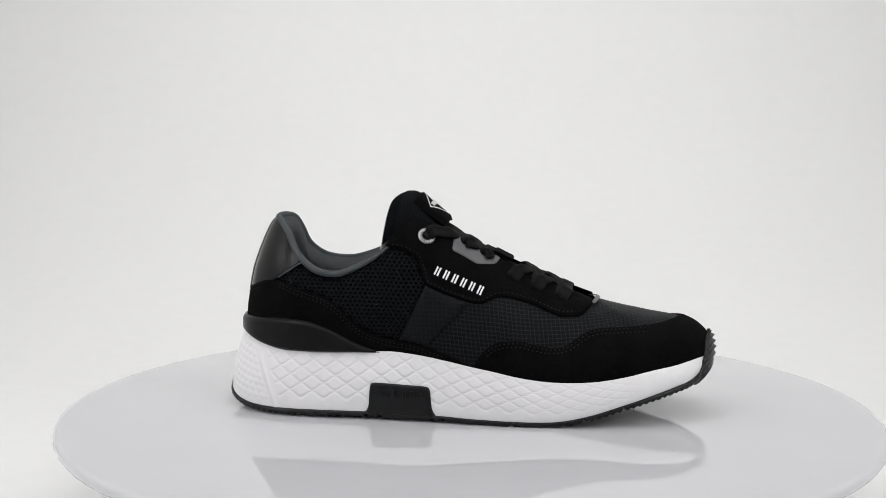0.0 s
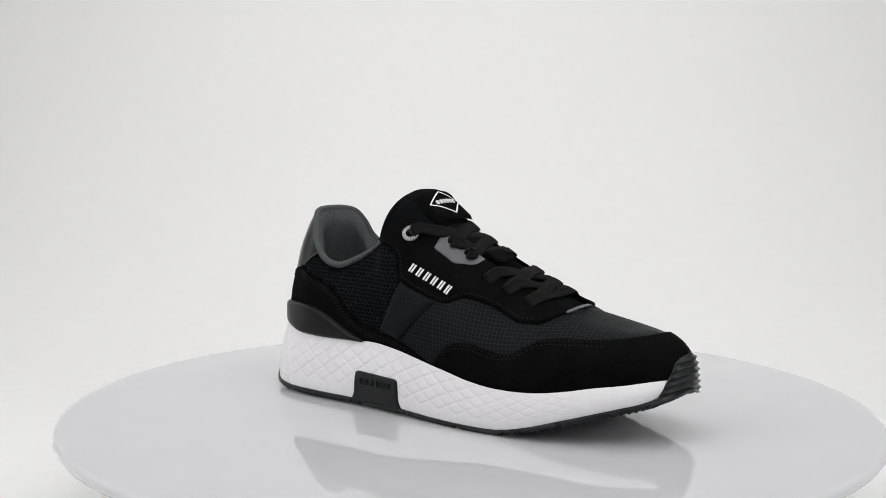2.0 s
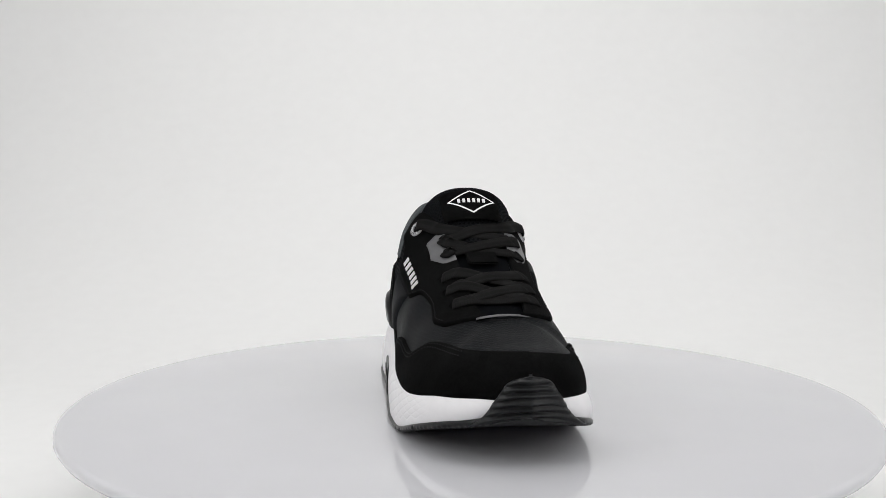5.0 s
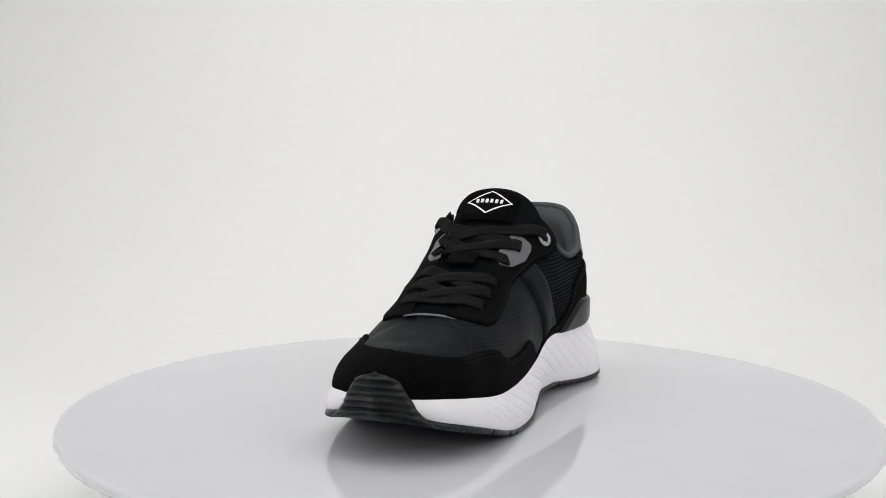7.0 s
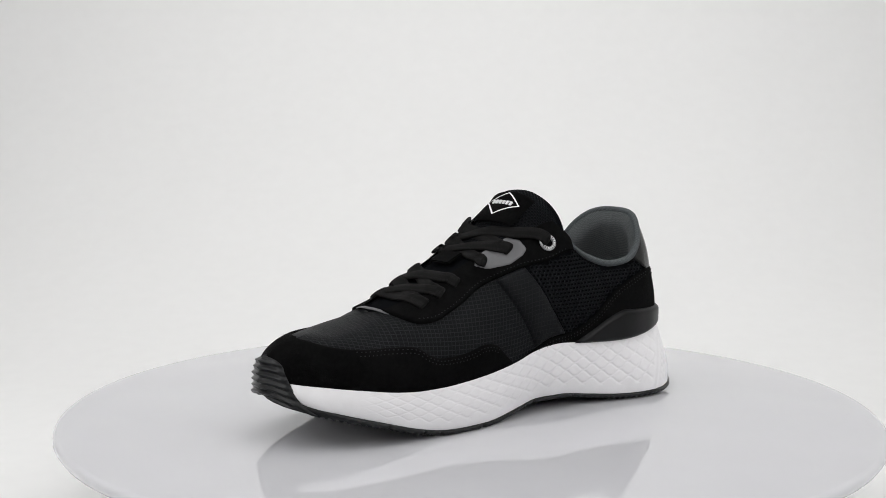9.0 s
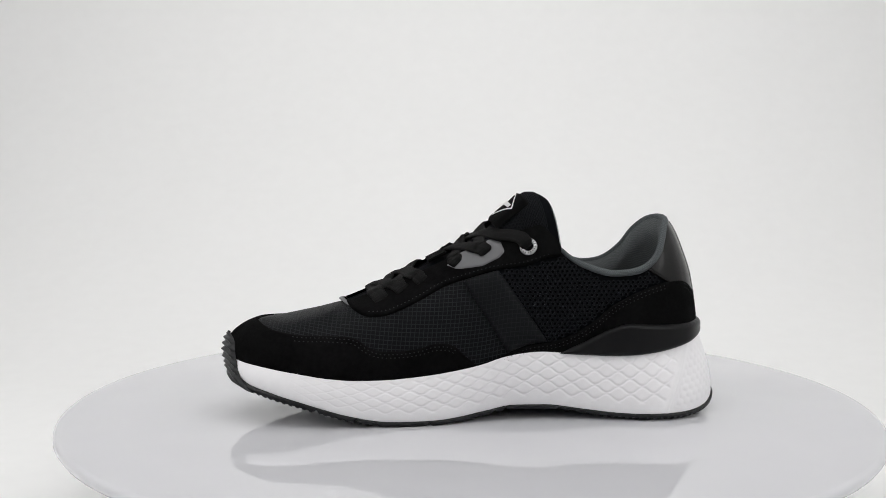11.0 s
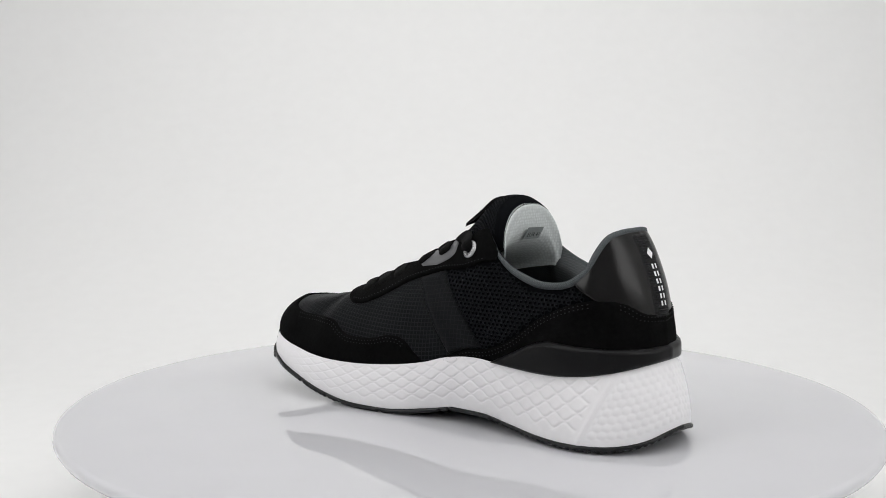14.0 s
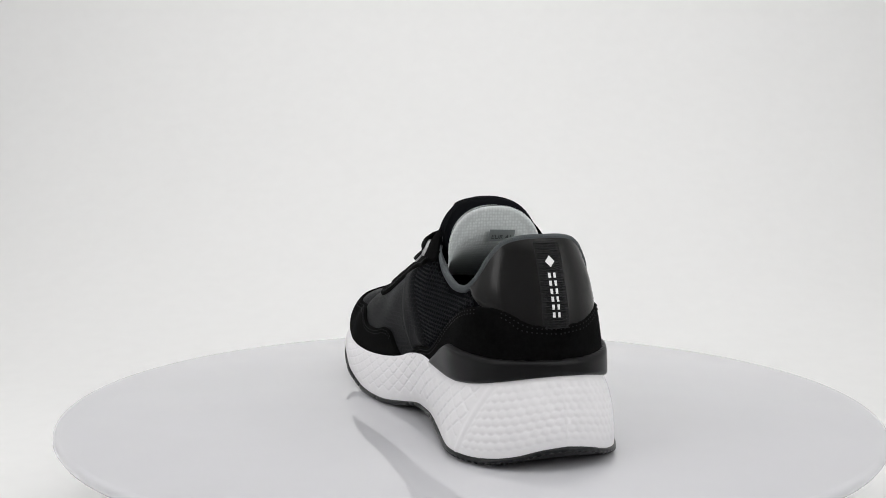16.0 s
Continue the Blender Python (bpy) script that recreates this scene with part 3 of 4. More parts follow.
top_i = int(NA * 9.0 / 19)
ring_top = np.concatenate([UP.P[-1 - top_i:-1], UP.P[:top_i + 1]], axis=0)
ring_nrm = np.concatenate([UP.N[-1 - top_i:-1], UP.N[:top_i + 1]], axis=0)
edge_path = ring_top[:, -1]
rim = edge_path[::3]
rim_end = np.minimum(np.arange(len(rim)), np.arange(len(rim))[::-1])
rim_thick = 0.0007 + 0.0013 * smooth(0, 14, rim_end.astype(float))
tube("collar_binding", rim + np.array([0, 0, -0.0004]) - np.array([0, 0, 0.0016]) * (1 - smooth(0, 14, rim_end.astype(float)))[:, None], rim_thick, M_BIND, shoe, "grey woven collar binding", flat=1.0)


def lining():
    wide = int(NA * 13.5 / 19)
    ring_top = np.concatenate([UP.P[-1 - wide:-1], UP.P[:wide + 1]], axis=0)
    ring_nrm = np.concatenate([UP.N[-1 - wide:-1], UP.N[:wide + 1]], axis=0)
    thin = np.clip((np.abs(np.arange(len(ring_top)) - wide) / NA * 19 - 8.0) / 1.5, 0, 1)[:, None]
    inner = []
    cols = list(range(NS, 5, -3))
    flatn = ring_nrm.copy()
    flatn[..., 2] *= 0.3
    flatn = unit(flatn)
    for j in cols:
        depth = 1 - j / NS
        pad = 0.0012 + 0.0095 * min(1.0, math.sin(min(depth * 4.0, 1.0) * math.pi / 2)) - 0.004 * depth
        inner.append(ring_top[:, j] - flatn[:, j] * (pad * (1 - 0.85 * thin)) - np.array([0, 0, 0.0012]) * thin + np.array([0, 0, 0.0008]))
    P = np.stack(inner, axis=1)
    sheet = Sheet(P, np.zeros(P.shape[:2]))
    panel("lining", sheet, np.full(P.shape[:2], 0.01), 0.0, M_LINING, shoe, "padded grey cloth lining")


lining()


# ---- tongue ----
def tongue():
    axis = mm([(81, 5, 68), (60, 5, 76.3), (30, 4, 89.8), (5, 4, 102.2), (-11.5, 5, 113.6), (-22, 4.6, 124.5), (-29.5, 4.6, 132.3), (-35.5, 4, 136), (-43, 3.5, 135), (-48.5, 3.5, 129.5), (-47.5, 3.5, 121.5)])
    width = mm([(17, 3, 0), (20, 4, 0), (23, 5, 1), (26, 7, 3), (27, 11, 6), (28, 16, 9), (29, 22, 6.8), (30, 26, 5.8), (30, 27, 4.4), (30, 27, 3.4), (30, 27, 2.8)])
    n, m = 90, 48
    C, W = stations(axis, n), stations(width, n)
    v = np.linspace(-1, 1, m + 1)
    bow = np.abs(v) ** 2.2
    P = np.empty((n + 1, m + 1, 3))
    P[..., 0] = C[:, :1] - W[:, 2:3] * bow[None]
    P[..., 1] = C[:, 1:2] + W[:, :1] * np.sin(v * np.pi / 2 * 0.92)[None]
    P[..., 2] = C[:, 2:3] - W[:, 1:2] * bow[None]
    sheet = Sheet(P, np.zeros((n + 1, m + 1)))
    if sheet.N[20, m // 2, 2] < 0:
        sheet.N *= -1
    row = np.arange(n + 1)[:, None] + 0 * P[..., 0]
    front = panel("tongue", sheet, 0.0005 * (n * 0.872 - row), 0.0, M_UNDER, shoe, "padded tongue of black net")
    panel("tongue_lining", sheet, 0.0005 * (row - n * 0.858), 0.0, M_TONGUE, shoe, "pale grey cloth lining of the tongue")
    # lining goes down inside the shoe
    inner = mm([(-47.5, 3.5, 121.5), (-46, 3.5, 114), (-40, 3, 105.5), (-23, 4, 96), (11, 5, 83)])
    wid = mm([(30, 27, 2.8), (29, 22, 2.2), (28, 14, 2), (26, 8, 0), (20, 4, 0)])
    C2, W2 = stations(inner, 40), stations(wid, 40)
    Q = np.empty((41, m + 1, 3))
    Q[..., 0] = C2[:, :1] - W2[:, 2:3] * bow[None]
    Q[..., 1] = C2[:, 1:2] + W2[:, :1] * np.sin(v * np.pi / 2 * 0.92)[None]
    Q[..., 2] = C2[:, 2:3] - W2[:, 1:2] * bow[None]
    hollow = 0.0025 * (1 - np.abs(v) ** 2.6)[None] * smooth(2, 30, np.arange(41.0))[:, None]
    Q[..., 0] += hollow
    back = Sheet(Q, np.zeros((41, m + 1)))
    panel("tongue_lining", back, np.full(Q.shape[:2], 0.01), 0.0, M_TONGUE, shoe, "pale grey cloth lining of the tongue")
    return sheet, back, front


TG, TGB, tongue_part = tongue()


# ---- details of the upper ----
def side_points(side, pts):
    """Points on one side of the upper at given (x, z), with their normals."""
    mask = (UP.side == side).ravel() & (np.abs(UP.N.reshape(-1, 3)[:, 1]) > 0.12)
    G, GN = UP.P.reshape(-1, 3)[mask], UP.N.reshape(-1, 3)[mask]
    pts = np.asarray(pts, float)
    outp, outn = np.empty((len(pts), 3)), np.empty((len(pts), 3))
    for k in range(0, len(pts), 400):
        q = pts[k:k + 400]
        d = (G[None, :, 0] - q[:, None, 0]) ** 2 + (G[None, :, 2] - q[:, None, 1]) ** 2
        i = np.argmin(d, axis=1)
        p, n = G[i], GN[i]
        dx, dz = q[:, 0] - p[:, 0], q[:, 1] - p[:, 2]
        y = p[:, 1] - (n[:, 0] * dx + n[:, 2] * dz) / n[:, 1]
        y = np.where(np.abs(y - p[:, 1]) > 0.004, p[:, 1], y)
        outp[k:k + 400] = np.stack([q[:, 0], y, q[:, 1]], axis=1)
        outn[k:k + 400] = n
    return outp, outn


def fields_at(side, x, z):
    """How far a spot on a side lies from the laid-on pieces."""
    d = [slope_field(t[side], np.array([x]), np.array([z]))[0] for t in (HEEL_SEAM, STAY_SEAM)]
    return d[0], -d[1]


def hex_net(name, centres, place, rx, rz, parent, label, lift=0.0006):
    """Knitted net: a raised hexagonal thread ring round every opening."""
    ang = np.radians([30, 90, 150, 210, 270, 330])
    verts2, rows = [], []
    for cx, cz in centres:
        for k in (1.02, 0.62, 0.52):
            verts2 += [(cx + k * rx * math.cos(a), cz + k * rz * math.sin(a)) for a in ang]
    P, N = place(verts2)
    h = np.tile(np.repeat([lift * 0.75, lift, -0.0003], 6), len(centres))
    P = P + N * h[:, None]
    faces = []
    for c in range(len(centres)):
        o = c * 18
        for ring in (0, 6):
            faces += [(o + ring + i, o + ring + (i + 1) % 6, o + ring + 6 + (i + 1) % 6, o + ring + 6 + i) for i in range(6)]
    return mesh_part(name, P, faces, M_NET, parent, label, smooth=False, kind="stuff")


for side in (LAT, MED):
    centres = []
    px, pz = 0.0030, 0.0024
    for r in range(30):
        for c in range(41):
            x, z = -0.118 + (c + 0.5 * (r % 2)) * px, 0.046 + r * pz
            h, s = fields_at(side, x, z)
            band = (x + 0.0385) * 0.034 - (z - 0.050) * 0.0165 if side == LAT else (x + 0.041) * 0.035 - (z - 0.051) * 0.024
            top = lerp_table([(p[0], p[2]) for p in CREST[side][3:11]], x)
            patch = (x + 0.115) * 0.0115 - (z - 0.084) * 0.018
            if h < -0.001 and s < -0.0015 and band < 0.00001 and z < top - 0.0045 and patch > 0.00002:
                centres.append((x, z))
    hex_net("net", centres, lambda v, side=side: side_points(side, v), px / math.sqrt(3) * 1.0, pz / 1.5, shoe, "black net with small hexagonal openings")


def tongue_place(v):
    """Spots on the tongue: across from edge to edge, and along it from the toe end upwards."""
    v = np.asarray(v)
    n, m = TG.P.shape[:2]
    i = np.clip(v[:, 1], 0, n - 1.001)
    j = np.clip(v[:, 0], 0, m - 1.001)
    i0, j0 = i.astype(int), j.astype(int)
    a, b = (i - i0)[:, None], (j - j0)[:, None]
    mixin = lambda A: (A[i0, j0] * (1 - a) + A[i0 + 1, j0] * a) * (1 - b) + (A[i0, j0 + 1] * (1 - a) + A[i0 + 1, j0 + 1] * a) * b
    return mixin(TG.P), unit(mixin(TG.N))


t_centres = [(1.5 + (c + 0.5 * (r % 2)) * 1.8, 30 + r * 1.5) for r in range(27) for c in range(26) if 30 + r * 1.5 < 69]
hex_net("tongue_net", t_centres, tongue_place, 1.8 / math.sqrt(3), 1.5 / 1.5, tongue_part, "black net over the tongue")


def bars(name, quads, mat, parent, label, lift):
    """Small flat marks, each a shallow raised block over four corners (point, normal)."""
    verts, faces = [], []
    for corners, n in quads:
        o = len(verts)
        c = [np.asarray(p, float) for p in corners]
        verts += [p + n * lift for p in c] + [p + n * 0.0002 for p in c]
        faces += [(o, o + 1, o + 2, o + 3)] + [(o + i, o + 4 + i, o + 4 + (i + 1) % 4, o + (i + 1) % 4) for i in range(4)]
    return mesh_part(name, verts, faces, mat, parent, label, smooth=False)


# six printed marks in a row on the outer lace panel
def printed_marks():
    a, b = np.array((-0.0185, 0.0917)), np.array((0.0122, 0.0780))
    run = (b - a) / np.linalg.norm(b - a)
    rise = np.array((-run[1], run[0]))
    quads = []
    for k in range(6):
        c = a + (b - a) * ((k + 0.5) / 6)
        for lo, hi in ((-0.0015, -0.0004), (0.0004, 0.0015)):
            pts = [c + run * lo - rise * 0.0024, c + run * hi - rise * 0.0024, c + run * hi + rise * 0.0024, c + run * lo + rise * 0.0024]
            P, N = side_points(LAT, pts)
            quads.append((P, unit(N.mean(axis=0))))
    bars("printed_mark", quads, M_PRINT, shoe, "white printed marks in a row", 0.0023)


printed_marks()


def stitches(tables, side, inset, lift, x0, x1, name="stitching", below=True, pitch=0.0025):
    xs = np.linspace(x0, x1, 900)
    z = lerp_table(tables[side], xs)
    path = np.stack([xs, z], axis=1)
    tan = unit(np.gradient(path, axis=0))
    nrm = np.stack([tan[:, 1], -tan[:, 0]], axis=1) * (1 if below else -1)
    path = path + nrm * inset
    s = np.concatenate([[0], np.cumsum(np.linalg.norm(np.diff(path, axis=0), axis=1))])
    starts = np.arange(0.001, s[-1] - 0.003, pitch)
    pts = []
    for a in starts:
        for k in (0, 0.5, 1):
            w = a + k * pitch * 0.62
            pts.append((np.interp(w, s, path[:, 0]), np.interp(w, s, path[:, 1])))
    P, N = side_points(side, pts)
    verts, faces = [], []
    for c in range(len(starts)):
        p, n = P[3 * c:3 * c + 3], N[3 * c + 1]
        t = unit(p[2] - p[0])
        w = np.cross(n, t)
        o = len(verts)
        for q, hgt, wid in ((p[0], lift - 0.0004, 0.00022), (p[1], lift + 0.00035, 0.00036), (p[2], lift - 0.0004, 0.00022)):
            verts += [q + n * hgt + w * wid, q + n * (hgt + 0.00015), q + n * hgt - w * wid]
        for r in (0, 3):
            faces += [(o + r, o + r + 3, o + r + 4, o + r + 1), (o + r + 1, o + r + 4, o + r + 5, o + r + 2)]
    mesh_part(name, verts, faces, M_THREAD, shoe, "row of black stitches", kind="stuff")


for side in (LAT, MED):
    for inset in (0.0017, 0.0036):
        stitches(TOE_SEAM, side, inset, 0.0016, 0.012, 0.112)
        stitches(HEEL_SEAM, side, inset, 0.0016, -0.114, -0.008)
    stitches(STAY_SEAM, side, 0.0018, 0.0018, -0.044, 0.068, below=False)


def heel_stitches(inset, pitch=0.0025):
    """Stitches that follow the overlay's upper edge round the back of the heel."""
    field = seam(HEEL_SEAM) - inset
    path, nrm = [], []
    for i in list(range(-34, -1)) + list(range(0, 34)):
        col = field[i]
        j = np.nonzero((col[:-1] > 0) & (col[1:] <= 0))[0]
        if len(j):
            j = j[-1]
            w = col[j] / (col[j] - col[j + 1])
            path.append(UP.P[i, j] * (1 - w) + UP.P[i, j + 1] * w)
            nrm.append(UP.N[i, j])
    path, nrm = np.array(path), np.array(nrm)
    s = np.concatenate([[0], np.cumsum(np.linalg.norm(np.diff(path, axis=0), axis=1))])
    at = lambda A, w: np.array([np.interp(w, s, A[:, c]) for c in range(3)])
    verts, faces = [], []
    for a in np.arange(0.001, s[-1] - 0.003, pitch):
        p = [at(path, a + k * pitch * 0.31) for k in range(3)]
        n = unit(at(nrm, a + pitch * 0.31))
        w = np.cross(n, unit(p[2] - p[0]))
        o = len(verts)
        for q, hgt, wid in ((p[0], 0.0012, 0.00024), (p[1], 0.00195, 0.0004), (p[2], 0.0012, 0.00024)):
            verts += [q + n * hgt + w * wid, q + n * (hgt + 0.00018), q + n * hgt - w * wid]
        for r in (0, 3):
            faces += [(o + r, o + r + 3, o + r + 4, o + r + 1), (o + r + 1, o + r + 4, o + r + 5, o + r + 2)]
    mesh_part("stitching", verts, faces, M_THREAD, shoe, "row of black stitches", kind="stuff")


for inset in (0.0017, 0.0036):
    heel_stitches(inset)


# metal eyelets, lace holes
def ring_at(name, p, n, r_out, r_in, mat, parent, label, thick=0.0016):
    q = Vector(n).to_track_quat("Z", "Y").to_matrix()
    prof = [(r_in, -0.001), (r_in, thick * 0.6), (r_in + 0.0006, thick), ((r_in + r_out) / 2, thick * 1.15), (r_out - 0.0006, thick * 0.8), (r_out, thick * 0.2), (r_out, -0.001)]
    steps, k = 36, len(prof)
    verts = [Vector(p) + q @ Vector((r * math.cos(2 * math.pi * i / steps), r * math.sin(2 * math.pi * i / steps), z)) for i in range(steps) for r, z in prof]
    faces = [(i * k + j, ((i + 1) % steps) * k + j, ((i + 1) % steps) * k + j + 1, i * k + j + 1) for i in range(steps) for j in range(k - 1)]
    return mesh_part(name, verts, faces, mat, parent, label)


def engraving_shade(p, n):
    """Small dark plates round an eyelet's face, standing for the shade in engraved notches."""
    q = Vector(n).to_track_quat("Z", "Y").to_matrix()
    quads = []
    for k in range(17):
        a = 2 * math.pi * k / 17
        spots = []
        for r, da in ((0.0036, -0.06), (0.0036, 0.06), (0.0047, 0.045), (0.0047, -0.045)):
            spots.append(np.array(Vector(p) + q @ Vector((r * math.cos(a + da), r * math.sin(a + da), 0.0008))))
        quads.append((spots, np.asarray(n)))
    bars("engraving_shade", quads, M_DARK, shoe, "dark plates for the shade in engraved notches of an eyelet", 0.00025)


HOLES = {LAT: mm([(-24, 110.5), (-2, 104.5), (10, 97.8), (27, 84.8), (41, 78.8), (56, 72.8)]), MED: mm([(-31, 105.5), (-7, 100.5), (9, 94.2), (31, 84), (44, 78.5), (56, 73.3)])}
KNOT = {}
for side in (LAT, MED):
    P, N = side_points(side, HOLES[side])
    KNOT[side] = (P, N)
    ring_at("eyelet", P[0] + N[0] * 0.0021, N[0], 0.0053, 0.0029, M_METAL, shoe, "engraved gunmetal lace eyelet", 0.0009)
    engraving_shade(P[0] + N[0] * 0.0021, N[0])
    for i in range(1, 6):
        ring_at("lace_hole", P[i] + N[i] * 0.0012, N[i], 0.0024, 0.0014, M_SUEDE, shoe, "dark punched lace hole", 0.0008)
    # a dark plate inside the ring stands for the shade of the open hole
    bars("eyelet_hole_shade", [([P[0] + N[0] * 0.0014 + d for d in (np.array([-0.0022, 0, -0.0022]), np.array([0.0022, 0, -0.0022]), np.array([0.0022, 0, 0.0022]), np.array([-0.0022, 0, 0.0022]))], N[0])], M_DARK, shoe, "dark plate for the shade inside an eyelet", 0.0006)


def poly_field(corners):
    """Metres inside a convex outline over the side (x, z), counter-clockwise."""
    f = np.full_like(X, 1.0)
    for (x0, z0), (x1, z1) in zip(corners, corners[1:] + corners[:1]):
        n = math.hypot(x1 - x0, z1 - z0)
        f = np.minimum(f, ((Z - z0) * (x1 - x0) - (X - x0) * (z1 - z0)) / n)
    return f


f_film = both(poly_field(mm([(-9, 102), (6, 93.5), (17, 92.5), (21, 96.5), (10, 104), (-2, 111.5), (-9, 108.5)])), poly_field(mm([(-17.5, 102), (-14, 98.5), (-4, 93.5), (11, 91), (16.5, 92.5), (12, 98), (-7, 109), (-16, 107)])))
panel("film_patch", UP, np.where(is_lat, f_film, -0.01), 0.0006, M_GREY, shoe, "grey reflective film round two lace holes", edge=0.0008, base=0.0017)
panel("film_patch", UP, np.where(is_lat, -0.01, f_film), 0.0006, M_GREY, shoe, "grey reflective film round two lace holes", edge=0.0008, base=0.0017)


# laces
def up_stay(side, i):
    """From a lace hole slanting over the lace panel to its edge: points and normals."""
    x, z = HOLES[side][i]
    d = (UP.X - x) ** 2 + (UP.Z - z) ** 2 + (UP.side != side) * 9
    r, c = np.unravel_index(np.argmin(d), d.shape)
    edge = np.abs(UP.X[:, NS] - (x + (0.013 if i == 0 else 0.004))) + (UP.side[:, NS] != side) * 9
    rows = np.linspace(r, np.argmin(edge), 4).round().astype(int)
    cols = np.linspace(c, NS, 4).round().astype(int)
    return UP.P[rows, cols], UP.N[rows, cols]


def lace(side, i, other, j, over):
    (pa, na), (pb, nb) = up_stay(side, i), up_stay(other, j)
    h = 0.0023
    mid = (pa[-1] + pb[-1]) / 2 + np.array([0.0003, 0, 0.0019 + over])
    lean = (pb[-1] - pa[-1]) * np.array([0.16, 0, 0.10])
    first = [pa[0] - na[0] * 0.0022, pa[0] * 0.8 + pa[1] * 0.2 + na[0] * 0.0016, pa[1] + na[1] * h, pa[2] + na[2] * h + lean * 0.5, pa[3] + na[3] * h + lean]
    last = [pb[3] + nb[3] * h - lean, pb[2] + nb[2] * h - lean * 0.5, pb[1] + nb[1] * h, pb[0] * 0.8 + pb[1] * 0.2 + nb[0] * 0.0016, pb[0] - nb[0] * 0.0022]
    if i in (1, 2):
        first[:3] = [pa[0] + na[0] * 0.0010, pa[0] * 0.6 + pa[1] * 0.4 + na[0] * 0.0034, pa[1] + na[1] * 0.0034]
    if j in (1, 2):
        last[2:] = [pb[1] + nb[1] * 0.0034, pb[0] * 0.6 + pb[1] * 0.4 + nb[0] * 0.0034, pb[0] + nb[0] * 0.0010]
    if i == 0:
        first[0], first[1], first[2] = pa[0] - na[0] * 0.0005, pa[0] * 0.62 + pa[1] * 0.38 + na[0] * 0.0046, pa[1] + na[1] * 0.0036
    keys = first + [mid] + last
    n = 56
    path = stations(keys, n)
    turn = [na[0], na[0], na[1], na[2], na[3]] + [unit(na[3] + nb[3])] + [nb[3], nb[2], nb[1], nb[0], nb[0]]
    upv = unit(stations(turn, n))
    s = np.linspace(0, 1, n + 1)
    w = 0.0044 * (0.62 + 0.38 * np.clip(np.sin(s * np.pi) * 4, 0, 1)) * (1 + 0.05 * np.sin(s * 9 + pa[0][0] * 900))
    return tube("lace", path, w, M_LACE, shoe, "flat woven black lace", sides=14, flat=0.26, up=upv)


for i, j, low, high in ((0, 1, 0.0, 0.0022), (1, 2, -0.0016, 0.0006), (3, 4, 0.0, 0.0018), (4, 5, -0.0006, 0.0012)):
    lace(LAT, i, MED, j, low)
    lace(MED, i, LAT, j, high)
lace(LAT, 5, MED, 5, -0.0006)


def strap(name, centre, sx, sy, sz, tilt, mat, label, bevel=0.0007):
    ob = box_bevel(name, sx, sy, sz, bevel, mat, shoe, (0, 0, 0), label)
    ob.matrix_local = pose(*centre, 0, tilt, 0)
    return ob


strap("lace_loop", (0.0215, 0.004, 0.0975), 0.013, 0.019, 0.0018, 26, M_SUEDE, "black webbing loop on the tongue")
tab_path = stations(mm([(77, -9.5, 69.8), (79.4, -2, 71.4), (80, 5.5, 72.0), (78.5, 13, 71.6), (75, 21.5, 70.0)]), 20)
tube("throat_tab", tab_path, 0.0013, M_GREY, shoe, "grey reflective tab at the foot of the laces", sides=12, flat=0.28, up=(0.25, 0, 1))


# tongue badge with a white rhombus outline
def badge():
    quad_j, quad_i = (12.5, 35.5), (38.0, 58.0)
    steps = 14
    vs = [(j, i) for i in np.linspace(*quad_i, steps) for j in np.linspace(*quad_j, steps)]
    P, N = tongue_place(vs)
    edge_dist = np.array([min(abs(j - quad_j[0]), abs(j - quad_j[1]), 3) / 3 * min(abs(i - quad_i[0]), abs(i - quad_i[1]), 2) / 2 for j, i in vs])
    flap = 0.0026 * np.clip(1 - (np.array([i for j, i in vs]) - quad_i[0]) / 12, 0, 1)
    P = P + N * (0.0008 + 0.0016 * np.clip(edge_dist * 4, 0, 1) + flap)[:, None]
    mesh_part("badge", P, list(grid_faces(steps, steps)), M_SUEDE, tongue_part, "black badge with white rhombus")
    jc, ic, hw, hh, t = 24.2, 47.8, 8.9, 7.6, 0.75
    outer = [(jc - hw, ic), (jc, ic + hh), (jc + hw, ic), (jc, ic - hh)]
    inner = [(jc - hw + 1.3 * t, ic), (jc, ic + hh - 1.25 * t), (jc + hw - 1.3 * t, ic), (jc, ic - hh + 1.25 * t)]
    verts, faces = [], []
    for k in range(4):
        for s in np.linspace(0, 1, 6):
            for ring in (outer, inner):
                a, b = np.array(ring[k]), np.array(ring[(k + 1) % 4])
                verts.append(tuple(a * (1 - s) + b * s))
    P, N = tongue_place(verts)
    P = P + N * (0.0029 + 0.0026 * np.clip(1 - (np.array([v[1] for v in verts]) - 38) / 12, 0, 1))[:, None]
    for k in range(4):
        o = k * 12
        faces += [(o + 2 * s, o + 2 * s + 2, o + 2 * s + 3, o + 2 * s + 1) for s in range(5)]
    mesh_part("rhombus", P, faces, M_PRINT, tongue_part, "white rhombus outline", smooth=False)
    quads = []
    for k in range(6):
        j = jc - 4.5 + 1.8 * k
        pts, nn = tongue_place([(j - 0.5, ic - 1.1), (j + 0.5, ic - 1.1), (j + 0.5, ic + 1.1), (j - 0.5, ic + 1.1)])
        quads.append((pts, unit(nn.mean(axis=0))))
    bars("badge_mark", quads, M_PRINT, tongue_part, "row of small white marks", 0.0037)


badge()


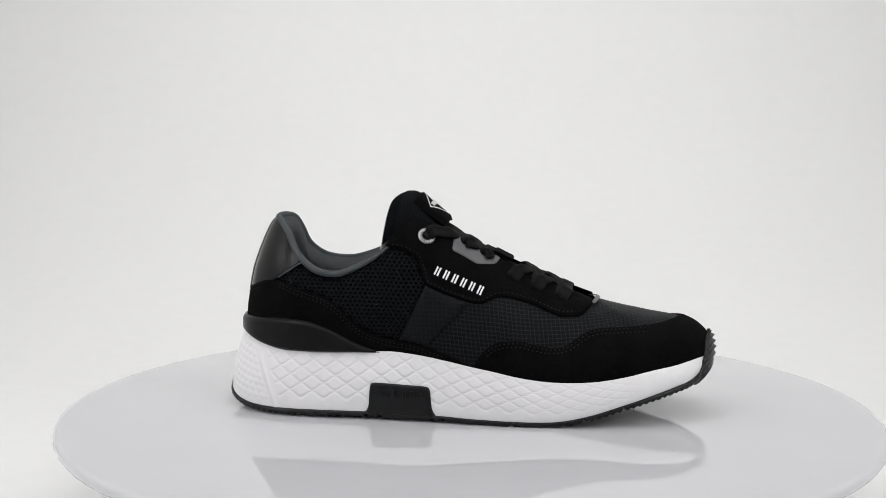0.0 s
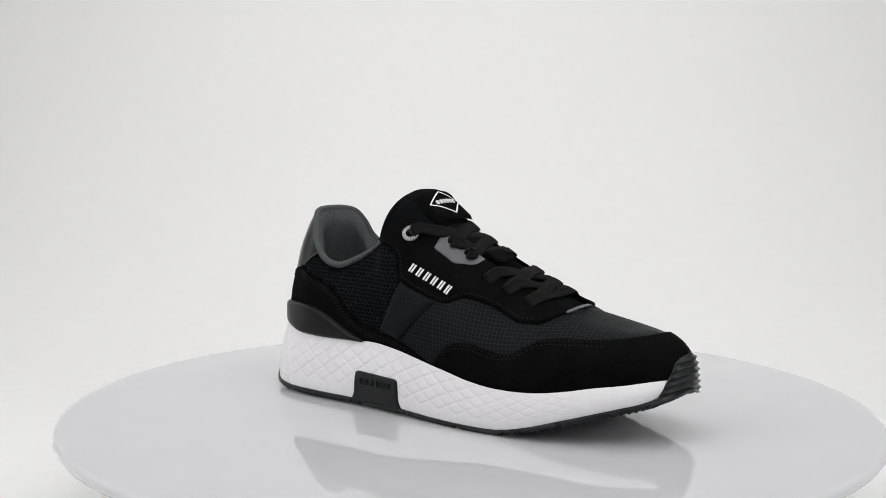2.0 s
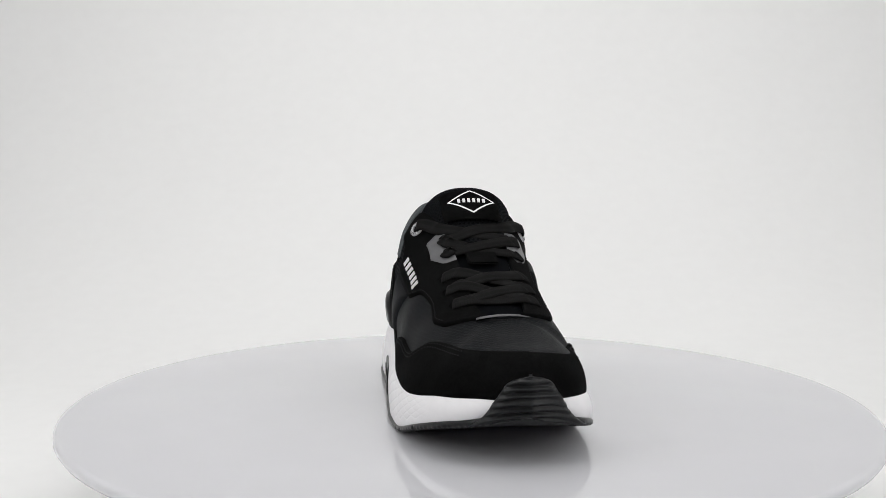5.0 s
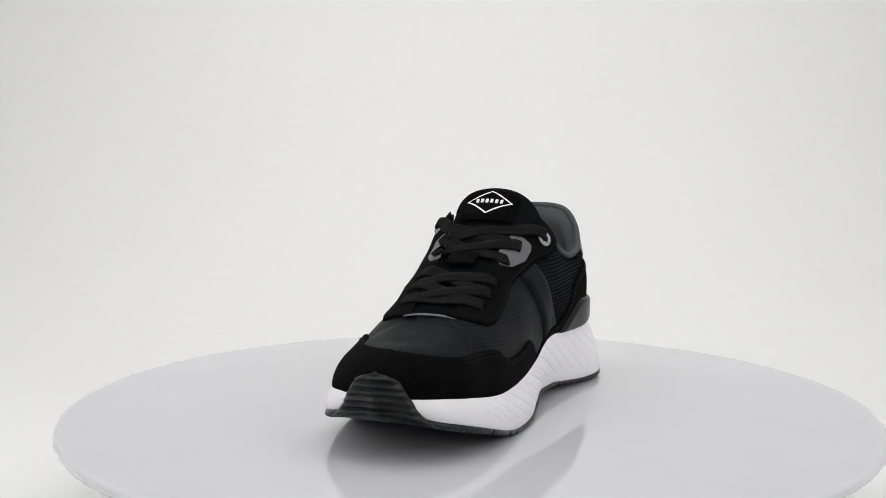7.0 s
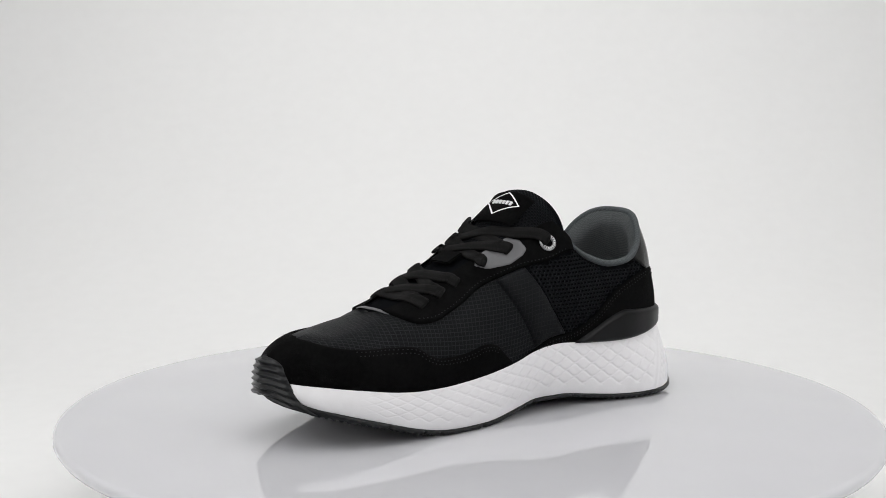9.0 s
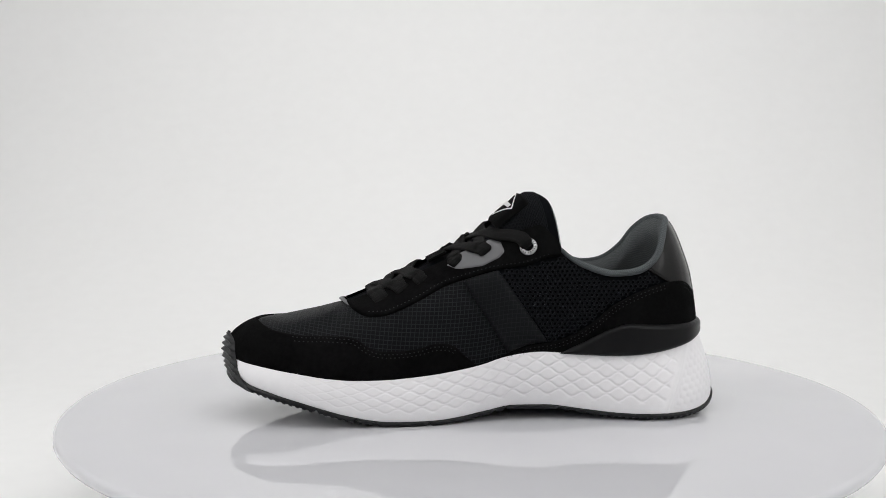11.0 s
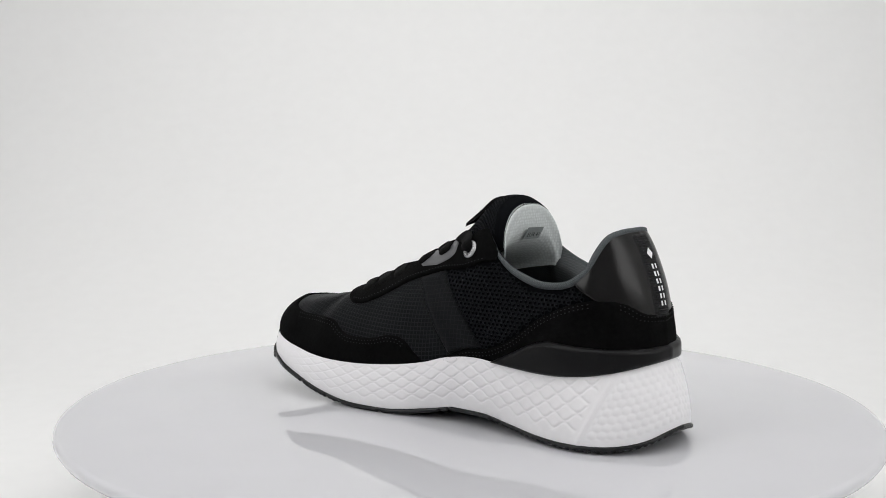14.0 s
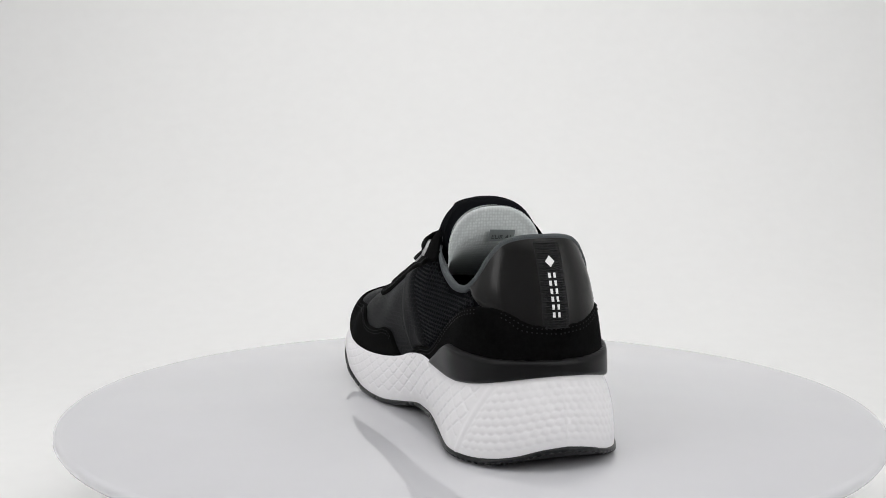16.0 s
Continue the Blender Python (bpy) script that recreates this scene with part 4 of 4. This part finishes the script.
# size label inside the tongue
def size_label():
    n, m = TGB.P.shape[:2]
    p = TGB.P[9, int(m * 0.43)]
    along = unit(TGB.P[9, int(m * 0.43) + 3] - p)
    down = unit(TGB.P[12, int(m * 0.43)] - p)
    back_n = unit(np.cross(along, down))
    if back_n[0] > 0:
        back_n = -back_n
    c = p + back_n * 0.0012
    M_TAG = mat_plain("grey_print_label", (0.30, 0.33, 0.33), 0.8, 0.1, 500, 0.1)
    flat = [c - along * 0.008 - down * 0.0042, c + along * 0.008 - down * 0.0042, c + along * 0.008 + down * 0.0042, c - along * 0.008 + down * 0.0042]
    bars("size_label", [(flat, back_n)], M_TAG, tongue_part, "small grey printed size label", 0.0004)
    cu = bpy.data.curves.new("size_text", "FONT")
    cu.body, cu.size, cu.align_x = "EUR 41", 0.0042, "CENTER"
    tmp = new("size_text_source", cu)
    me = bpy.data.meshes.new_from_object(tmp.evaluated_get(bpy.context.evaluated_depsgraph_get()))
    bpy.data.objects.remove(tmp)
    right = -along
    turn = Matrix((Vector(right), Vector(-down), Vector(back_n))).transposed().to_4x4()
    me.transform(Matrix.Translation(Vector(c + back_n * 0.0008 + down * 0.0022)) @ turn)
    me.materials.clear()
    me.materials.append(M_DARK)
    ob = new("size_text", me)
    ob.parent = tongue_part
    tagged(ob, label="dark printed size text")


size_label()


# webbing strip up the back of the heel with raised ribs
def heel_strip():
    rows, cols = 144, 7
    half = 0.0077
    verts = []
    zs = np.linspace(0.0745, 0.1185, rows)
    heel = UP.P[np.r_[-26:-1, 0:26]]
    for r, z in enumerate(zs):
        ring = np.array([[np.interp(z, q[:, 2], q[:, 0]), np.interp(z, q[:, 2], q[:, 1])] for q in heel])
        o = np.argsort(ring[:, 1])
        for c in range(cols):
            y = 0.0055 + (c / (cols - 1) - 0.5) * 2 * half
            x = np.interp(y, ring[o, 1], ring[o, 0])
            rib = 0.0005 if (r // 2) % 2 == 0 and 0 < c < cols - 1 else 0.0
            verts.append((x - 0.0018 - rib - (0.0003 if 0 < c < cols - 1 else -0.0006), y, z))
    strip = mesh_part("heel_strip", verts, list(grid_faces(rows, cols)), M_WEB, shoe, "ribbed black webbing strip with white marks", smooth=False)
    quads = []

    def spot(y, z):
        q = np.array([[np.interp(z, h[:, 2], h[:, 0]), np.interp(z, h[:, 2], h[:, 1])] for h in heel])
        o = np.argsort(q[:, 1])
        return np.array([np.interp(y, q[o, 1], q[o, 0]) - 0.0026, y, z])

    nb = unit(np.array([-0.95, 0, 0.28]))
    for k in range(6):
        z = 0.0815 + k * 0.0040
        for lo, hi in ((-0.0021, -0.0007), (0.0007, 0.0021)):
            quads.append(([spot(0.0061 + lo, z - 0.0013), spot(0.0061 + hi, z - 0.0013), spot(0.0061 + hi, z + 0.0013), spot(0.0061 + lo, z + 0.0013)], nb))
    c = 0.1085
    quads.append(([spot(0.0061, c - 0.0030), spot(0.0061 + 0.0026, c), spot(0.0061, c + 0.0030), spot(0.0061 - 0.0026, c)], nb))
    bars("heel_mark", quads, M_PRINT, strip, "white woven marks and a small rhombus", 0.0003)


heel_strip()


# faint raised marks on the shank
def shank_marks():
    quads = []
    sl = SOLE.side == LAT
    for k in range(6):
        x, z = -0.049 + k * 0.0048, 0.0185
        for dx in (-0.0011, 0.0007):
            corners = []
            for ax, az in ((x + dx, z - 0.0018), (x + dx + 0.0006, z - 0.0018), (x + dx + 0.0006, z + 0.0018), (x + dx, z + 0.0018)):
                d = (SX - ax) ** 2 + (SZ - az) ** 2 + (~sl) * 9
                i = np.unravel_index(np.argmin(d), d.shape)
                corners.append(np.array([ax, SOLE.Y[i], az]))
                n = SOLE.N[i]
            quads.append((corners, n))
    bars("shank_mark", quads, M_RUBBER, shoe, "faint raised marks on the shank", 0.0016)


shank_marks()


# thin grey edge of the heel patch on the outer side
P_edge, N_edge = side_points(LAT, [(-0.0995 - 0.0155 * k / 12, 0.0945 - 0.0100 * k / 12) for k in range(13)])
tube("patch_piping", P_edge + N_edge * 0.0008, 0.00055, M_BIND, shoe, "thin grey piping", sides=6, caps=True)



# ---- what turns ----
def motions():
    turns = [5.37, 20.75, 35.74, 50.6, 64.78, 79.9, 95.82, 111.48, 126.67, 141.83, 157.2, 172.65, 187.57, 202.24, 217.54, 233.04, 248.56]
    rows = [(t, pose(0, 0, 0, 0, 0, -a)) for t, a in enumerate(turns)]
    walk(turntable, rows)
    walk(shoe, [(t, Matrix.Translation((0, 0, -0.0018)) @ m) for t, m in rows])


motions()
